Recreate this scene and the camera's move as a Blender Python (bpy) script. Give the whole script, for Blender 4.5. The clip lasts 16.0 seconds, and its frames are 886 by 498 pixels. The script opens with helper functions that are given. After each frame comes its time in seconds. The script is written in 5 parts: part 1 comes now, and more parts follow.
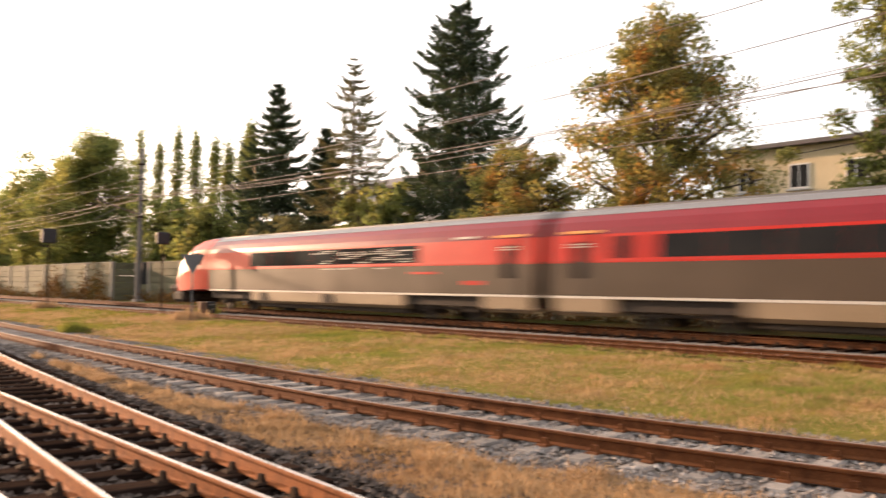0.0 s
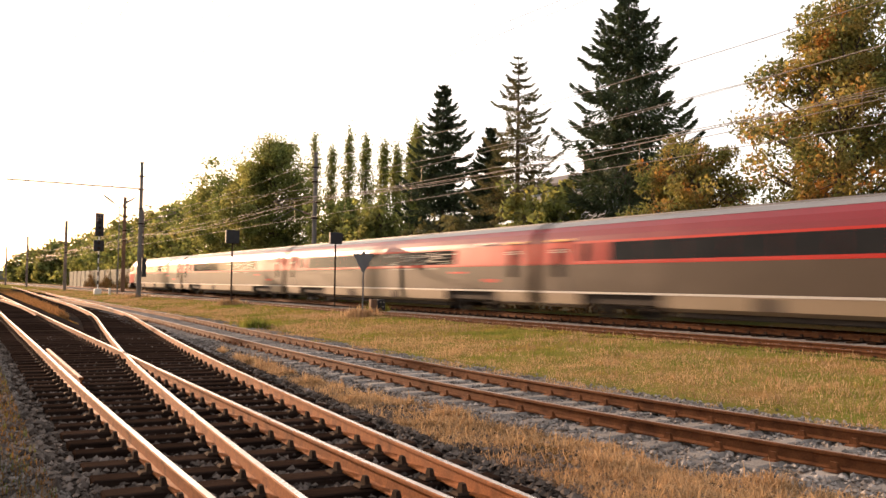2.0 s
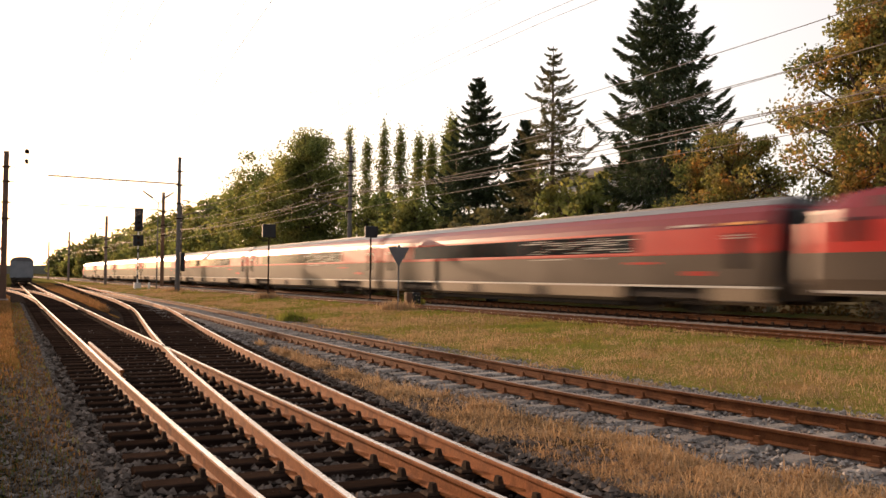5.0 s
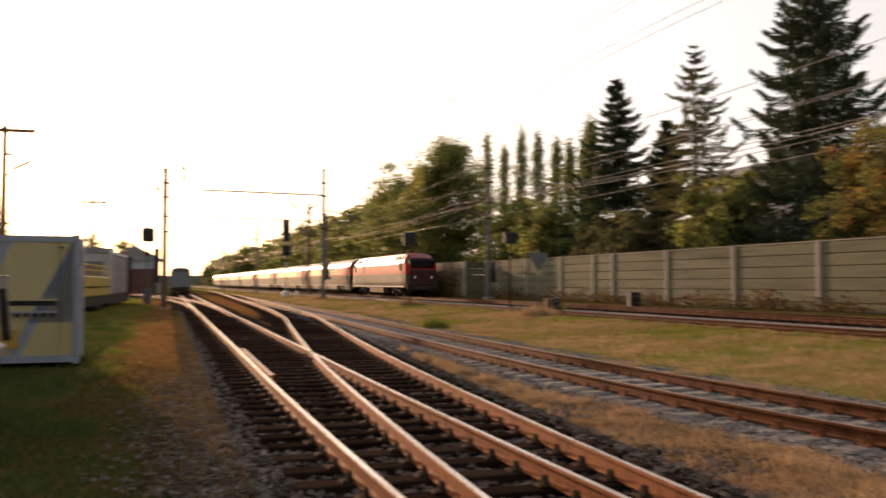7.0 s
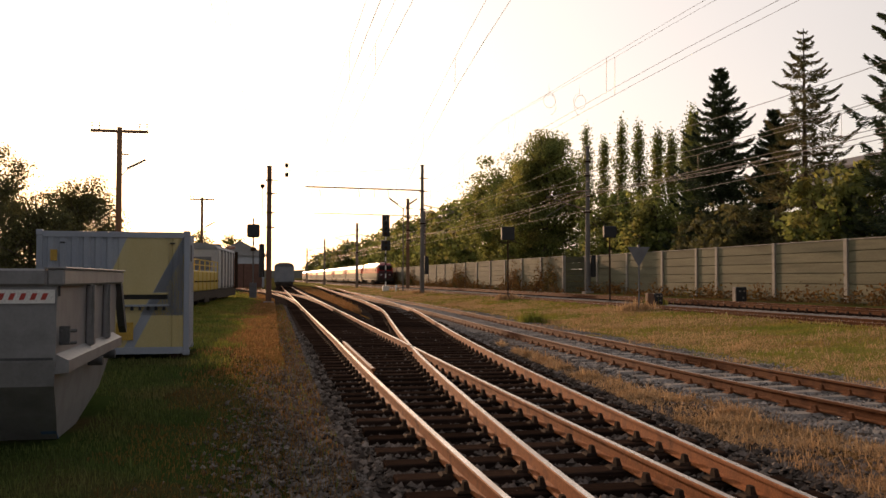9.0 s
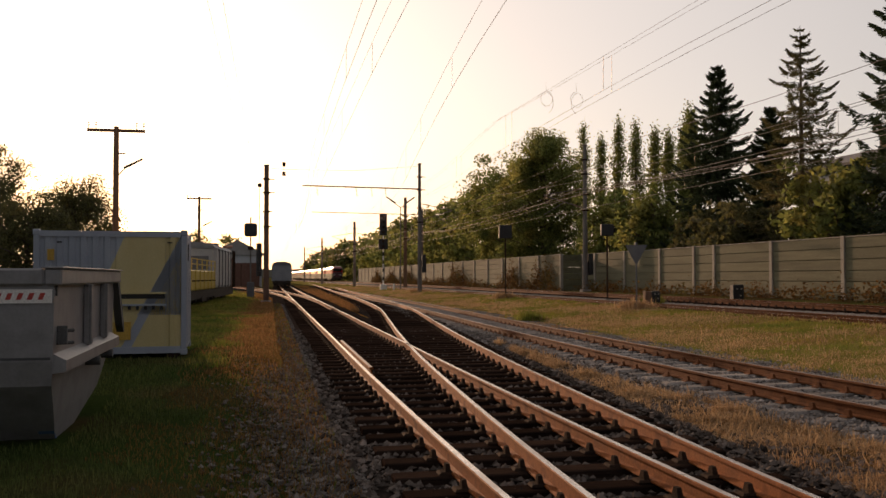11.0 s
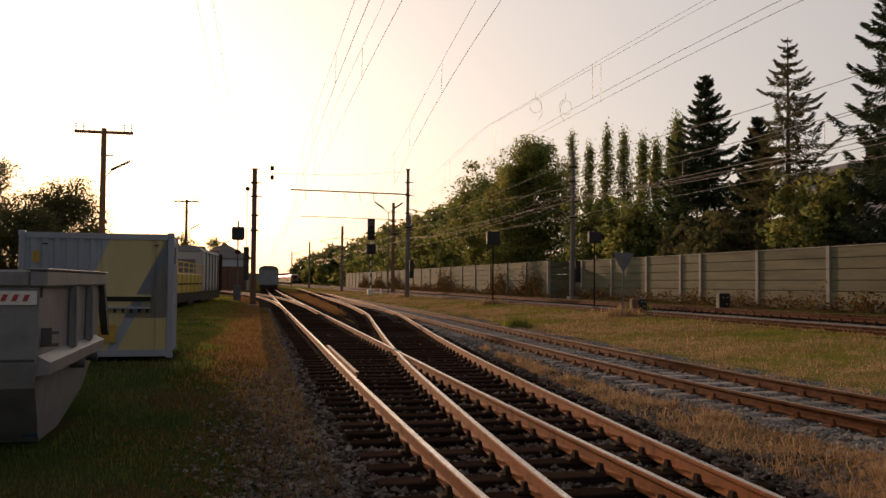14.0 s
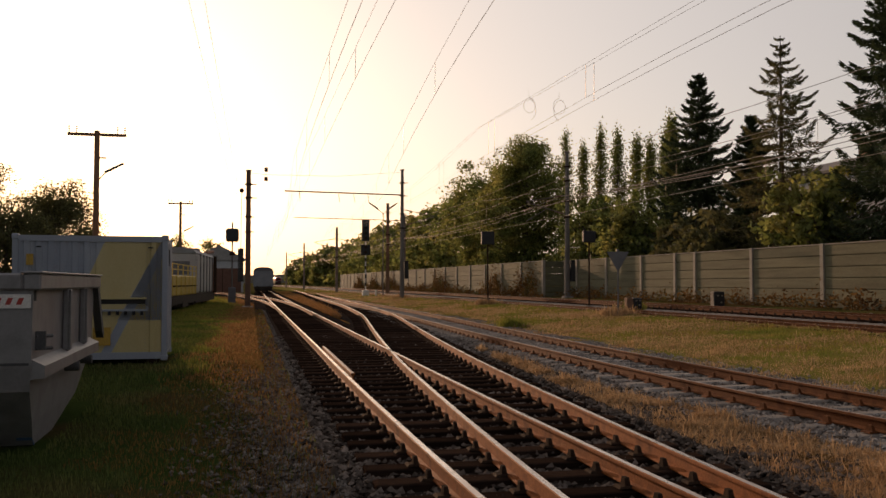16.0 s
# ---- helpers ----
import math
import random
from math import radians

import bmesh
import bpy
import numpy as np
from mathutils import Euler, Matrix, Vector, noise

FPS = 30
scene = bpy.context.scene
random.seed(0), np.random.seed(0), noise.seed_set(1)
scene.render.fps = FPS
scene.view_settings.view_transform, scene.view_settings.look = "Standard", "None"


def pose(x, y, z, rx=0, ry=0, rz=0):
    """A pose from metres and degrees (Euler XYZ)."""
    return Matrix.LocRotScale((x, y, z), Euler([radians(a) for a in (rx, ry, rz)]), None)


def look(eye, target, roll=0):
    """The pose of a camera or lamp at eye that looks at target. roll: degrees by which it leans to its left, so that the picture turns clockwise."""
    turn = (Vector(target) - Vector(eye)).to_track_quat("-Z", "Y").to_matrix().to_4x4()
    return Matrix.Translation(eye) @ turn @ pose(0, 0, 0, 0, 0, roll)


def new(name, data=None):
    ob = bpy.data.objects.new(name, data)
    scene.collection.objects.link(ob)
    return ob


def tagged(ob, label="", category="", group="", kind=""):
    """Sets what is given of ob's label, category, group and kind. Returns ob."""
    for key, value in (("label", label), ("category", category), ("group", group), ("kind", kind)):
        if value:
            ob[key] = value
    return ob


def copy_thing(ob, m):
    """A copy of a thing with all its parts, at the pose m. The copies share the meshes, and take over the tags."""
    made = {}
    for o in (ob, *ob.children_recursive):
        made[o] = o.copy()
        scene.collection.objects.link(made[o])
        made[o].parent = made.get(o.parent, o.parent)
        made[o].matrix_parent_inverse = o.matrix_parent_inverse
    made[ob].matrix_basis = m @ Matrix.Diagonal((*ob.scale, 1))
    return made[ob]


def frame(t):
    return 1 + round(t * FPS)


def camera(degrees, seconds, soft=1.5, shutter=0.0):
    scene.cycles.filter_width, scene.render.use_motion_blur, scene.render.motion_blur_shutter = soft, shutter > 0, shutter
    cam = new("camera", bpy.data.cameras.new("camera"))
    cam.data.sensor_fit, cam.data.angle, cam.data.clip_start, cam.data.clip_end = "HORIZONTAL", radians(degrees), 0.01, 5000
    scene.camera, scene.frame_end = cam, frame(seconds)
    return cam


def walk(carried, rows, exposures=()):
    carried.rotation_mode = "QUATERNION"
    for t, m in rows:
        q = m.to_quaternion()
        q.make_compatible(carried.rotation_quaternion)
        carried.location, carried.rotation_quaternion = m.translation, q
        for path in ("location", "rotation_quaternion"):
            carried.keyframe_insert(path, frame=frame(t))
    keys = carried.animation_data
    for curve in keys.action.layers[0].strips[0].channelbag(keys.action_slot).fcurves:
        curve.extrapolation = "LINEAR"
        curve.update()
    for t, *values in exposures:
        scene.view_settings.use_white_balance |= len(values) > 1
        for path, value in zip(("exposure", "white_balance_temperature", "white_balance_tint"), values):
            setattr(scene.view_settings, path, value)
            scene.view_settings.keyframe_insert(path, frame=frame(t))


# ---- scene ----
cam = camera(51.92, 16.0, 1.5, 1.0)
EYE = 1.7
PATH = [
    (0.0, -39.49, 2.57, -0.79),
    (0.3, -37.22, 2.53, -0.50),
    (0.5, -35.26, 2.66, -0.10),
    (0.6, -34.12, 2.65, 0.03),
    (1.0, -30.66, 1.69, -0.02),
    (1.5, -29.34, 2.10, -1.07),
    (2.0, -29.10, 2.32, -0.88),
    (2.5, -28.96, 2.24, -0.93),
    (3.0, -27.42, 2.14, -0.76),
    (3.5, -27.02, 2.22, -0.92),
    (4.0, -26.94, 2.33, -0.63),
    (4.2, -27.06, 2.18, -0.63),
    (6.3, -24.99, 1.49, -0.08),
    (6.5, -23.73, 1.85, 0.15),
    (7.0, -18.12, 2.18, -0.05),
    (7.5, -15.49, 2.33, -0.35),
    (8.0, -13.51, 2.28, -0.10),
    (8.5, -12.55, 2.07, -0.17),
    (8.7, -11.97, 1.94, -0.08),
    (10.8, -11.93, 1.57, 0.01),
    (11.0, -12.09, 1.74, 0.11),
    (11.5, -12.38, 1.77, -0.18),
    (12.0, -12.47, 2.03, -0.32),
    (12.5, -12.26, 2.15, -0.36),
    (13.0, -12.34, 2.31, -0.44),
    (13.5, -12.67, 2.47, -0.45),
    (14.0, -12.88, 2.10, -0.47),
    (14.5, -12.98, 2.16, -0.35),
    (15.0, -13.02, 2.16, -0.35),
    (15.5, -13.06, 2.11, -0.19),
    (16.0, -13.20, 2.12, -0.06),
]
walk(cam, [(t, pose(0, 0, EYE, 90 + pitch, roll, yaw)) for t, yaw, pitch, roll in PATH],
     [(0, 1.28, 6500, 15), (1.0, 1.17, 6500, 15), (4.0, 0.55, 6500, 15), (6.5, 0.3, 6500, 16), (8.5, -0.05, 6500, 16), (11, -0.47, 6500, 16), (16, -0.64, 6500, 16)])

# ---- light ----
SUN_YAW, SUN_UP = 8.8, 9.8
world = bpy.data.worlds.new("sky")
world.use_nodes = True
scene.world = world
wn = world.node_tree
sky = wn.nodes.new("ShaderNodeTexSky")
sky.sky_type, sky.sun_disc = "NISHITA", False
sky.sun_elevation, sky.sun_rotation = radians(SUN_UP), radians(-SUN_YAW)
sky.air_density, sky.dust_density, sky.ozone_density = 1.0, 2.0, 1.0
# autumn haze over the clear sky, bright towards the low sun and faint away from it
sun_from = Vector((-math.sin(radians(SUN_YAW)) * math.cos(radians(SUN_UP)), math.cos(radians(SUN_YAW)) * math.cos(radians(SUN_UP)), math.sin(radians(SUN_UP))))
way, toward = wn.nodes.new("ShaderNodeTexCoord"), wn.nodes.new("ShaderNodeVectorMath")
toward.operation = "DOT_PRODUCT"
toward.inputs[1].default_value = sun_from
half_up, power = wn.nodes.new("ShaderNodeMath"), wn.nodes.new("ShaderNodeMath")
half_up.operation, power.operation = "MULTIPLY_ADD", "POWER"
half_up.inputs[1].default_value, half_up.inputs[2].default_value = 0.5, 0.5
power.inputs[1].default_value = 3.0
glare, haze = wn.nodes.new("ShaderNodeVectorMath"), wn.nodes.new("ShaderNodeVectorMath")
glare.operation = haze.operation = "MULTIPLY_ADD"
glare.inputs[1].default_value = (5.1, 4.5, 3.6)
glare.inputs[2].default_value = (2.0, 1.98, 1.95)
haze.inputs[1].default_value = (0.40, 0.365, 0.37)
wn.links.new(way.outputs["Generated"], toward.inputs[0])
wn.links.new(toward.outputs["Value"], half_up.inputs[0])
wn.links.new(half_up.outputs[0], power.inputs[0])
wn.links.new(power.outputs[0], glare.inputs[0])
wn.links.new(sky.outputs[0], haze.inputs[0])
wn.links.new(glare.outputs[0], haze.inputs[2])
wn.links.new(haze.outputs[0], wn.nodes["Background"].inputs[0])
wn.nodes["Background"].inputs[1].default_value = 0.14
sun_data = bpy.data.lights.new("sun", "SUN")
sun_data.energy, sun_data.angle, sun_data.color = 4.6, radians(0.6), (1.0, 0.64, 0.38)
sun = new("sun", sun_data)
sun.matrix_world = look(sun_from * 100, (0, 0, 0))


# ---- materials ----
def mat(name, colors, scale=4.0, rough=0.8, metal=0.0, bump=0.2, fine=60.0, coords="Object", stretch=(1, 1, 1), spec=0.5, vary=0.0, island=False, through_light=0.0, grain=0.25, ior=1.5):
    """Two or three colours mixed by coarse noise, darkened and lightened a little by fine noise, with a fine relief."""
    m = bpy.data.materials.new(name)
    m.use_nodes = True
    n, l = m.node_tree.nodes, m.node_tree.links
    b = n["Principled BSDF"]
    tc, mp = n.new("ShaderNodeTexCoord"), n.new("ShaderNodeMapping")
    mp.inputs["Scale"].default_value = stretch
    l.new(tc.outputs[coords], mp.inputs[0])
    big, small = n.new("ShaderNodeTexNoise"), n.new("ShaderNodeTexNoise")
    big.inputs["Scale"].default_value, big.inputs["Detail"].default_value = scale, 6
    small.inputs["Scale"].default_value, small.inputs["Detail"].default_value = fine, 3
    for t in (big, small):
        l.new(mp.outputs[0], t.inputs[0])
    ramp = n.new("ShaderNodeValToRGB")
    e = ramp.color_ramp.elements
    while len(e) < len(colors):
        e.new(0.5)
    for i, c in enumerate(colors):
        e[i].position = 0.32 + 0.36 * i / max(1, len(colors) - 1)
        e[i].color = (*c, 1)
    l.new(big.outputs[0], ramp.inputs[0])
    hsv = n.new("ShaderNodeHueSaturation")
    rng = n.new("ShaderNodeMapRange")
    rng.inputs[1].default_value, rng.inputs[2].default_value = 0.25, 0.75
    rng.inputs[3].default_value, rng.inputs[4].default_value = 1 - grain, 1 + grain
    l.new(small.outputs[0], rng.inputs[0])
    value = rng.outputs[0]
    if vary:
        src = n.new("ShaderNodeNewGeometry").outputs["Random Per Island"] if island else n.new("ShaderNodeObjectInfo").outputs["Random"]
        r2, mul = n.new("ShaderNodeMapRange"), n.new("ShaderNodeMath")
        r2.inputs[3].default_value, r2.inputs[4].default_value = 1 - vary, 1 + vary
        mul.operation = "MULTIPLY"
        l.new(src, r2.inputs[0])
        l.new(value, mul.inputs[0])
        l.new(r2.outputs[0], mul.inputs[1])
        value = mul.outputs[0]
    l.new(value, hsv.inputs["Value"])
    l.new(ramp.outputs[0], hsv.inputs["Color"])
    l.new(hsv.outputs[0], b.inputs["Base Color"])
    b.inputs["Metallic"].default_value = metal
    b.inputs["IOR"].default_value = ior
    b.inputs["Specular IOR Level"].default_value = spec
    rr = n.new("ShaderNodeMapRange")
    rr.inputs[3].default_value, rr.inputs[4].default_value = max(0.02, rough - 0.1), min(1, rough + 0.1)
    l.new(big.outputs[0], rr.inputs[0])
    l.new(rr.outputs[0], b.inputs["Roughness"])
    if bump:
        bp = n.new("ShaderNodeBump")
        bp.inputs["Strength"].default_value, bp.inputs["Distance"].default_value = bump, 0.02
        l.new(small.outputs[0], bp.inputs["Height"])
        l.new(bp.outputs[0], b.inputs["Normal"])
    if through_light:
        tr, mix = n.new("ShaderNodeBsdfTranslucent"), n.new("ShaderNodeMixShader")
        l.new(hsv.outputs[0], tr.inputs[0])
        mix.inputs[0].default_value = through_light
        l.new(b.outputs[0], mix.inputs[1])
        l.new(tr.outputs[0], mix.inputs[2])
        l.new(mix.outputs[0], n["Material Output"].inputs[0])
    return m


def glow(name, color, strength):
    m = mat(name, [color, color], bump=0)
    b = m.node_tree.nodes["Principled BSDF"]
    b.inputs["Emission Color"].default_value, b.inputs["Emission Strength"].default_value = (*color, 1), strength
    return m


M = dict(
    ground=mat("grass_soil", [(0.10, 0.062, 0.025), (0.07, 0.06, 0.02), (0.04, 0.05, 0.014)], 0.35, 0.95, fine=9, bump=0.8, spec=0.0),
    ballast=mat("ballast", [(0.12, 0.104, 0.092), (0.25, 0.222, 0.2), (0.17, 0.15, 0.132)], 1.2, 0.95, fine=22, bump=1.0, spec=0.0),
    ballast_dark=mat("dark_ballast", [(0.014, 0.011, 0.0095), (0.035, 0.027, 0.023), (0.021, 0.0165, 0.0135)], 1.2, 0.95, fine=22, bump=1.0, spec=0.0),
    stone=mat("stone", [(0.15, 0.132, 0.118), (0.34, 0.305, 0.275)], 3, 0.9, vary=0.45, island=True, spec=0.0),
    stone_dark=mat("dark_stone", [(0.06, 0.048, 0.04), (0.19, 0.155, 0.13)], 3, 0.9, vary=0.6, island=True, spec=0.0),
    stone_soiled=mat("soiled_stone", [(0.075, 0.063, 0.054), (0.22, 0.193, 0.17)], 3, 0.9, vary=0.5, island=True, spec=0.0),
    rust=mat("rusty_rail", [(0.21, 0.066, 0.018), (0.29, 0.096, 0.027), (0.14, 0.044, 0.014)], 3, 0.75, fine=50, spec=0.1, metal=0.0),
    rust_dark=mat("dark_rusty_rail", [(0.105, 0.038, 0.015), (0.155, 0.058, 0.022), (0.08, 0.029, 0.012)], 3, 0.8, fine=50, spec=0.1),
    steel=mat("polished_rail_head", [(0.62, 0.55, 0.49), (0.46, 0.37, 0.31)], 2, 0.27, metal=1.0, bump=0.05),
    rail_top_dull=mat("dull_rail_head", [(0.22, 0.12, 0.075), (0.30, 0.2, 0.15)], 2, 0.45, metal=0.5, bump=0.05),
    timber=mat("tarred_timber", [(0.016, 0.0105, 0.008), (0.036, 0.023, 0.017), (0.025, 0.016, 0.012)], 2, 0.85, stretch=(1, 12, 12), fine=30, bump=0.5, vary=0.35, spec=0.0),
    concrete=mat("sleeper_concrete", [(0.20, 0.175, 0.155), (0.32, 0.285, 0.25)], 3, 0.9, vary=0.25, spec=0.0),
    iron=mat("dark_iron", [(0.03, 0.022, 0.018), (0.07, 0.045, 0.03)], 8, 0.8, metal=0.2, spec=0.0),
    mast=mat("weathered_mast_steel", [(0.16, 0.11, 0.08), (0.22, 0.17, 0.14), (0.13, 0.08, 0.055)], 1.5, 0.75, stretch=(1, 1, 0.3)),
    mast_grey=mat("grey_mast_concrete", [(0.12, 0.105, 0.09), (0.18, 0.16, 0.14)], 1.5, 0.8, stretch=(1, 1, 0.3)),
    wood_pole=mat("brown_wooden_pole", [(0.17, 0.09, 0.05), (0.25, 0.14, 0.08)], 3, 0.85, stretch=(1, 1, 0.1)),
    wire=mat("copper_wire", [(0.30, 0.22, 0.16), (0.36, 0.27, 0.2)], 3, 0.45, metal=0.8, bump=0),
    black=mat("matt_black", [(0.012, 0.012, 0.013), (0.022, 0.021, 0.02)], 4, 0.6),
    sign_grey=mat("sign_back_grey", [(0.12, 0.118, 0.125), (0.16, 0.158, 0.16)], 3, 0.6, metal=0.2),
    white=mat("white_paint", [(0.68, 0.64, 0.58), (0.76, 0.73, 0.68)], 3, 0.6),
    # dry litter and blades whose orange holds the low sunlight on them
    straw_orange=mat("dry_orange_litter", [(0.10, 0.055, 0.018), (0.18, 0.092, 0.03), (0.12, 0.075, 0.022)], 0.5, 0.95, fine=14, bump=1.0, spec=0.0),
    blade_orange=mat("dry_orange_grass", [(0.26, 0.125, 0.045), (0.32, 0.17, 0.065), (0.20, 0.115, 0.04)], 0.5, 0.85, bump=0, vary=0.4, island=True, through_light=0.35, spec=0.12),
    mast_brown=mat("brown_mast_paint", [(0.10, 0.055, 0.035), (0.15, 0.08, 0.05), (0.08, 0.045, 0.03)], 1.5, 0.75, stretch=(1, 1, 0.3)),
    wagon_grey=mat("blue_grey_wagon", [(0.20, 0.205, 0.215), (0.26, 0.262, 0.27)], 1.2, 0.65),
    shed_roof=mat("pale_roof_sheet", [(0.26, 0.24, 0.22), (0.33, 0.31, 0.29)], 1, 0.8),
    red_lamp=glow("red_signal_lamp", (0.9, 0.05, 0.02), 3.0),
    panel=mat("green_grey_wall_board", [(0.105, 0.098, 0.052), (0.155, 0.143, 0.08), (0.128, 0.115, 0.064)], 0.8, 0.9, stretch=(1, 0.25, 3), vary=0.14, fine=25),
    post=mat("pale_wall_post", [(0.27, 0.235, 0.185), (0.33, 0.29, 0.23)], 2, 0.85),
    box_grey=mat("blue_grey_container_paint", [(0.26, 0.285, 0.335), (0.33, 0.355, 0.39)], 2, 0.55, stretch=(1, 1, 0.4), grain=0.07),
    box_yellow=mat("faded_yellow_container_paint", [(0.47, 0.375, 0.16), (0.53, 0.44, 0.215)], 2, 0.55, stretch=(1, 1, 0.4), grain=0.07),
    box_blue=mat("blue_paint_remains", [(0.06, 0.12, 0.25), (0.09, 0.16, 0.3)], 4, 0.6),
    ochre=mat("ochre_plate", [(0.42, 0.25, 0.03), (0.5, 0.31, 0.05)], 4, 0.6),
    bin=mat("grey_bin_paint", [(0.17, 0.16, 0.158), (0.23, 0.22, 0.216), (0.195, 0.185, 0.182)], 2.5, 0.45, fine=30, grain=0.08, bump=0.06),
    bin_dark=mat("dark_bin_paint", [(0.05, 0.05, 0.052), (0.09, 0.088, 0.085)], 3, 0.6),
    letter_red=mat("red_letter_paint", [(0.35, 0.04, 0.03), (0.45, 0.06, 0.04)], 6, 0.6),
    car_red=mat("signal_red_paint", [(0.48, 0.016, 0.008), (0.52, 0.02, 0.010)], 1, 0.36, bump=0.01, spec=0.28, ior=1.4),
    car_maroon=mat("ruby_red_paint", [(0.18, 0.010, 0.018), (0.21, 0.014, 0.022)], 1, 0.32, bump=0.01, spec=0.35, ior=1.4),
    car_umber=mat("umber_grey_paint", [(0.075, 0.052, 0.034), (0.09, 0.062, 0.041)], 1, 0.36, bump=0.01, spec=0.28, ior=1.4),
    car_roof=mat("grey_roof_paint", [(0.13, 0.125, 0.125), (0.17, 0.165, 0.165)], 1, 0.4, bump=0.02),
    car_skirt=mat("light_grey_skirt", [(0.25, 0.175, 0.10), (0.30, 0.21, 0.125)], 1, 0.5, bump=0.02),
    car_line=mat("pale_stripe", [(0.50, 0.45, 0.38), (0.55, 0.5, 0.43)], 1, 0.5, bump=0),
    orange=mat("orange_door_edge", [(0.75, 0.28, 0.04), (0.8, 0.33, 0.06)], 1, 0.4, bump=0),
    glass=mat("dark_tinted_glass", [(0.012, 0.011, 0.011), (0.022, 0.02, 0.019)], 0.6, 0.08, bump=0, spec=0.5, ior=1.16),
    # maroon darkened for the front that is turned from the sun
    loco_front=mat("shaded_maroon_front", [(0.05, 0.008, 0.012), (0.07, 0.012, 0.016)], 1, 0.4, bump=0),
    under=mat("dusty_running_gear", [(0.035, 0.028, 0.023), (0.075, 0.058, 0.045)], 3, 0.8, spec=0.12),
    bark=mat("bark", [(0.07, 0.05, 0.035), (0.13, 0.095, 0.07)], 5, 0.95, bump=0.7, fine=25),
    leaf_spruce=mat("spruce_needles", [(0.038, 0.056, 0.024), (0.072, 0.095, 0.038)], 0.6, 0.8, bump=0, vary=0.4, island=True, through_light=0.25),
    leaf_larch=mat("larch_needles", [(0.085, 0.095, 0.036), (0.16, 0.13, 0.05)], 0.6, 0.8, bump=0, vary=0.4, island=True, through_light=0.4),
    leaf_green=mat("green_leaves", [(0.11, 0.14, 0.036), (0.21, 0.23, 0.06), (0.30, 0.26, 0.072)], 0.35, 0.7, bump=0, vary=0.45, island=True, through_light=0.6),
    leaf_autumn=mat("turning_leaves", [(0.11, 0.135, 0.036), (0.19, 0.19, 0.05), (0.31, 0.235, 0.06), (0.50, 0.215, 0.052)], 0.7, 0.7, bump=0, vary=0.45, island=True, through_light=0.52),
    leaf_dark=mat("dark_leaves", [(0.075, 0.08, 0.03), (0.15, 0.135, 0.05)], 0.4, 0.75, bump=0, vary=0.4, island=True, through_light=0.55),
    shrub=mat("brown_shrub", [(0.10, 0.055, 0.022), (0.16, 0.09, 0.03), (0.09, 0.085, 0.025)], 0.5, 0.85, bump=0, vary=0.4, island=True, through_light=0.3, spec=0.12),
    turf=mat("mown_turf", [(0.25, 0.15, 0.055), (0.2, 0.155, 0.045), (0.16, 0.152, 0.034), (0.24, 0.185, 0.06)], 0.55, 0.95, fine=14, bump=1.0, spec=0.0),
    straw=mat("straw_litter", [(0.08, 0.048, 0.022), (0.21, 0.115, 0.042), (0.14, 0.08, 0.03)], 0.5, 0.95, fine=14, bump=1.0, spec=0.0),
    # turf left of the siding, with the shade lying there put into its colour
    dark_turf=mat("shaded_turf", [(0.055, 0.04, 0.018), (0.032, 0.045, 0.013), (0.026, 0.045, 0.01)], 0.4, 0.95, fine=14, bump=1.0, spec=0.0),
    blade_dry=mat("dry_grass", [(0.39, 0.235, 0.115), (0.48, 0.32, 0.17), (0.31, 0.20, 0.10)], 0.5, 0.85, bump=0, vary=0.35, island=True, through_light=0.35, spec=0.12),
    # withered blades, darker than the dry ones because shade is in the colour
    blade_withered=mat("withered_grass", [(0.15, 0.075, 0.025), (0.20, 0.11, 0.035), (0.11, 0.065, 0.02)], 0.5, 0.85, bump=0, vary=0.4, island=True, through_light=0.3, spec=0.12),
    blade_green=mat("green_grass", [(0.12, 0.16, 0.025), (0.20, 0.205, 0.04), (0.31, 0.225, 0.06)], 0.5, 0.85, bump=0, vary=0.35, island=True, through_light=0.4, spec=0.12),
    # darker copy of the green blades, coloured for the shaded near ground
    blade_lush=mat("lush_shaded_grass", [(0.06, 0.085, 0.024), (0.10, 0.12, 0.034), (0.15, 0.13, 0.05)], 0.5, 0.85, bump=0, vary=0.35, island=True, through_light=0.4, spec=0.12),
    plaster_yellow=mat("cream_plaster", [(0.62, 0.50, 0.30), (0.68, 0.56, 0.36)], 1, 0.9),
    plaster_grey=mat("grey_white_plaster", [(0.42, 0.42, 0.42), (0.5, 0.5, 0.5)], 1, 0.9),
    brick=mat("brown_gate_boards", [(0.13, 0.06, 0.04), (0.18, 0.09, 0.06)], 2, 0.9),
    tiles=mat("dark_roof_sheet", [(0.08, 0.075, 0.075), (0.13, 0.11, 0.10)], 1, 0.8),
    clay=mat("chimney_brick", [(0.30, 0.15, 0.09), (0.38, 0.2, 0.13)], 4, 0.9),
    wagon_white=mat("dusty_white_wagon", [(0.36, 0.35, 0.34), (0.44, 0.42, 0.40)], 1.2, 0.6),
    wagon_yellow=mat("yellow_machine_paint", [(0.52, 0.36, 0.05), (0.6, 0.43, 0.08)], 1.5, 0.5),
    # far woods, paled because the distance haze is mixed into their colour
    far_haze=mat("hazy_far_woods", [(0.16, 0.15, 0.11), (0.22, 0.2, 0.15)], 0.05, 1.0, bump=0),
)


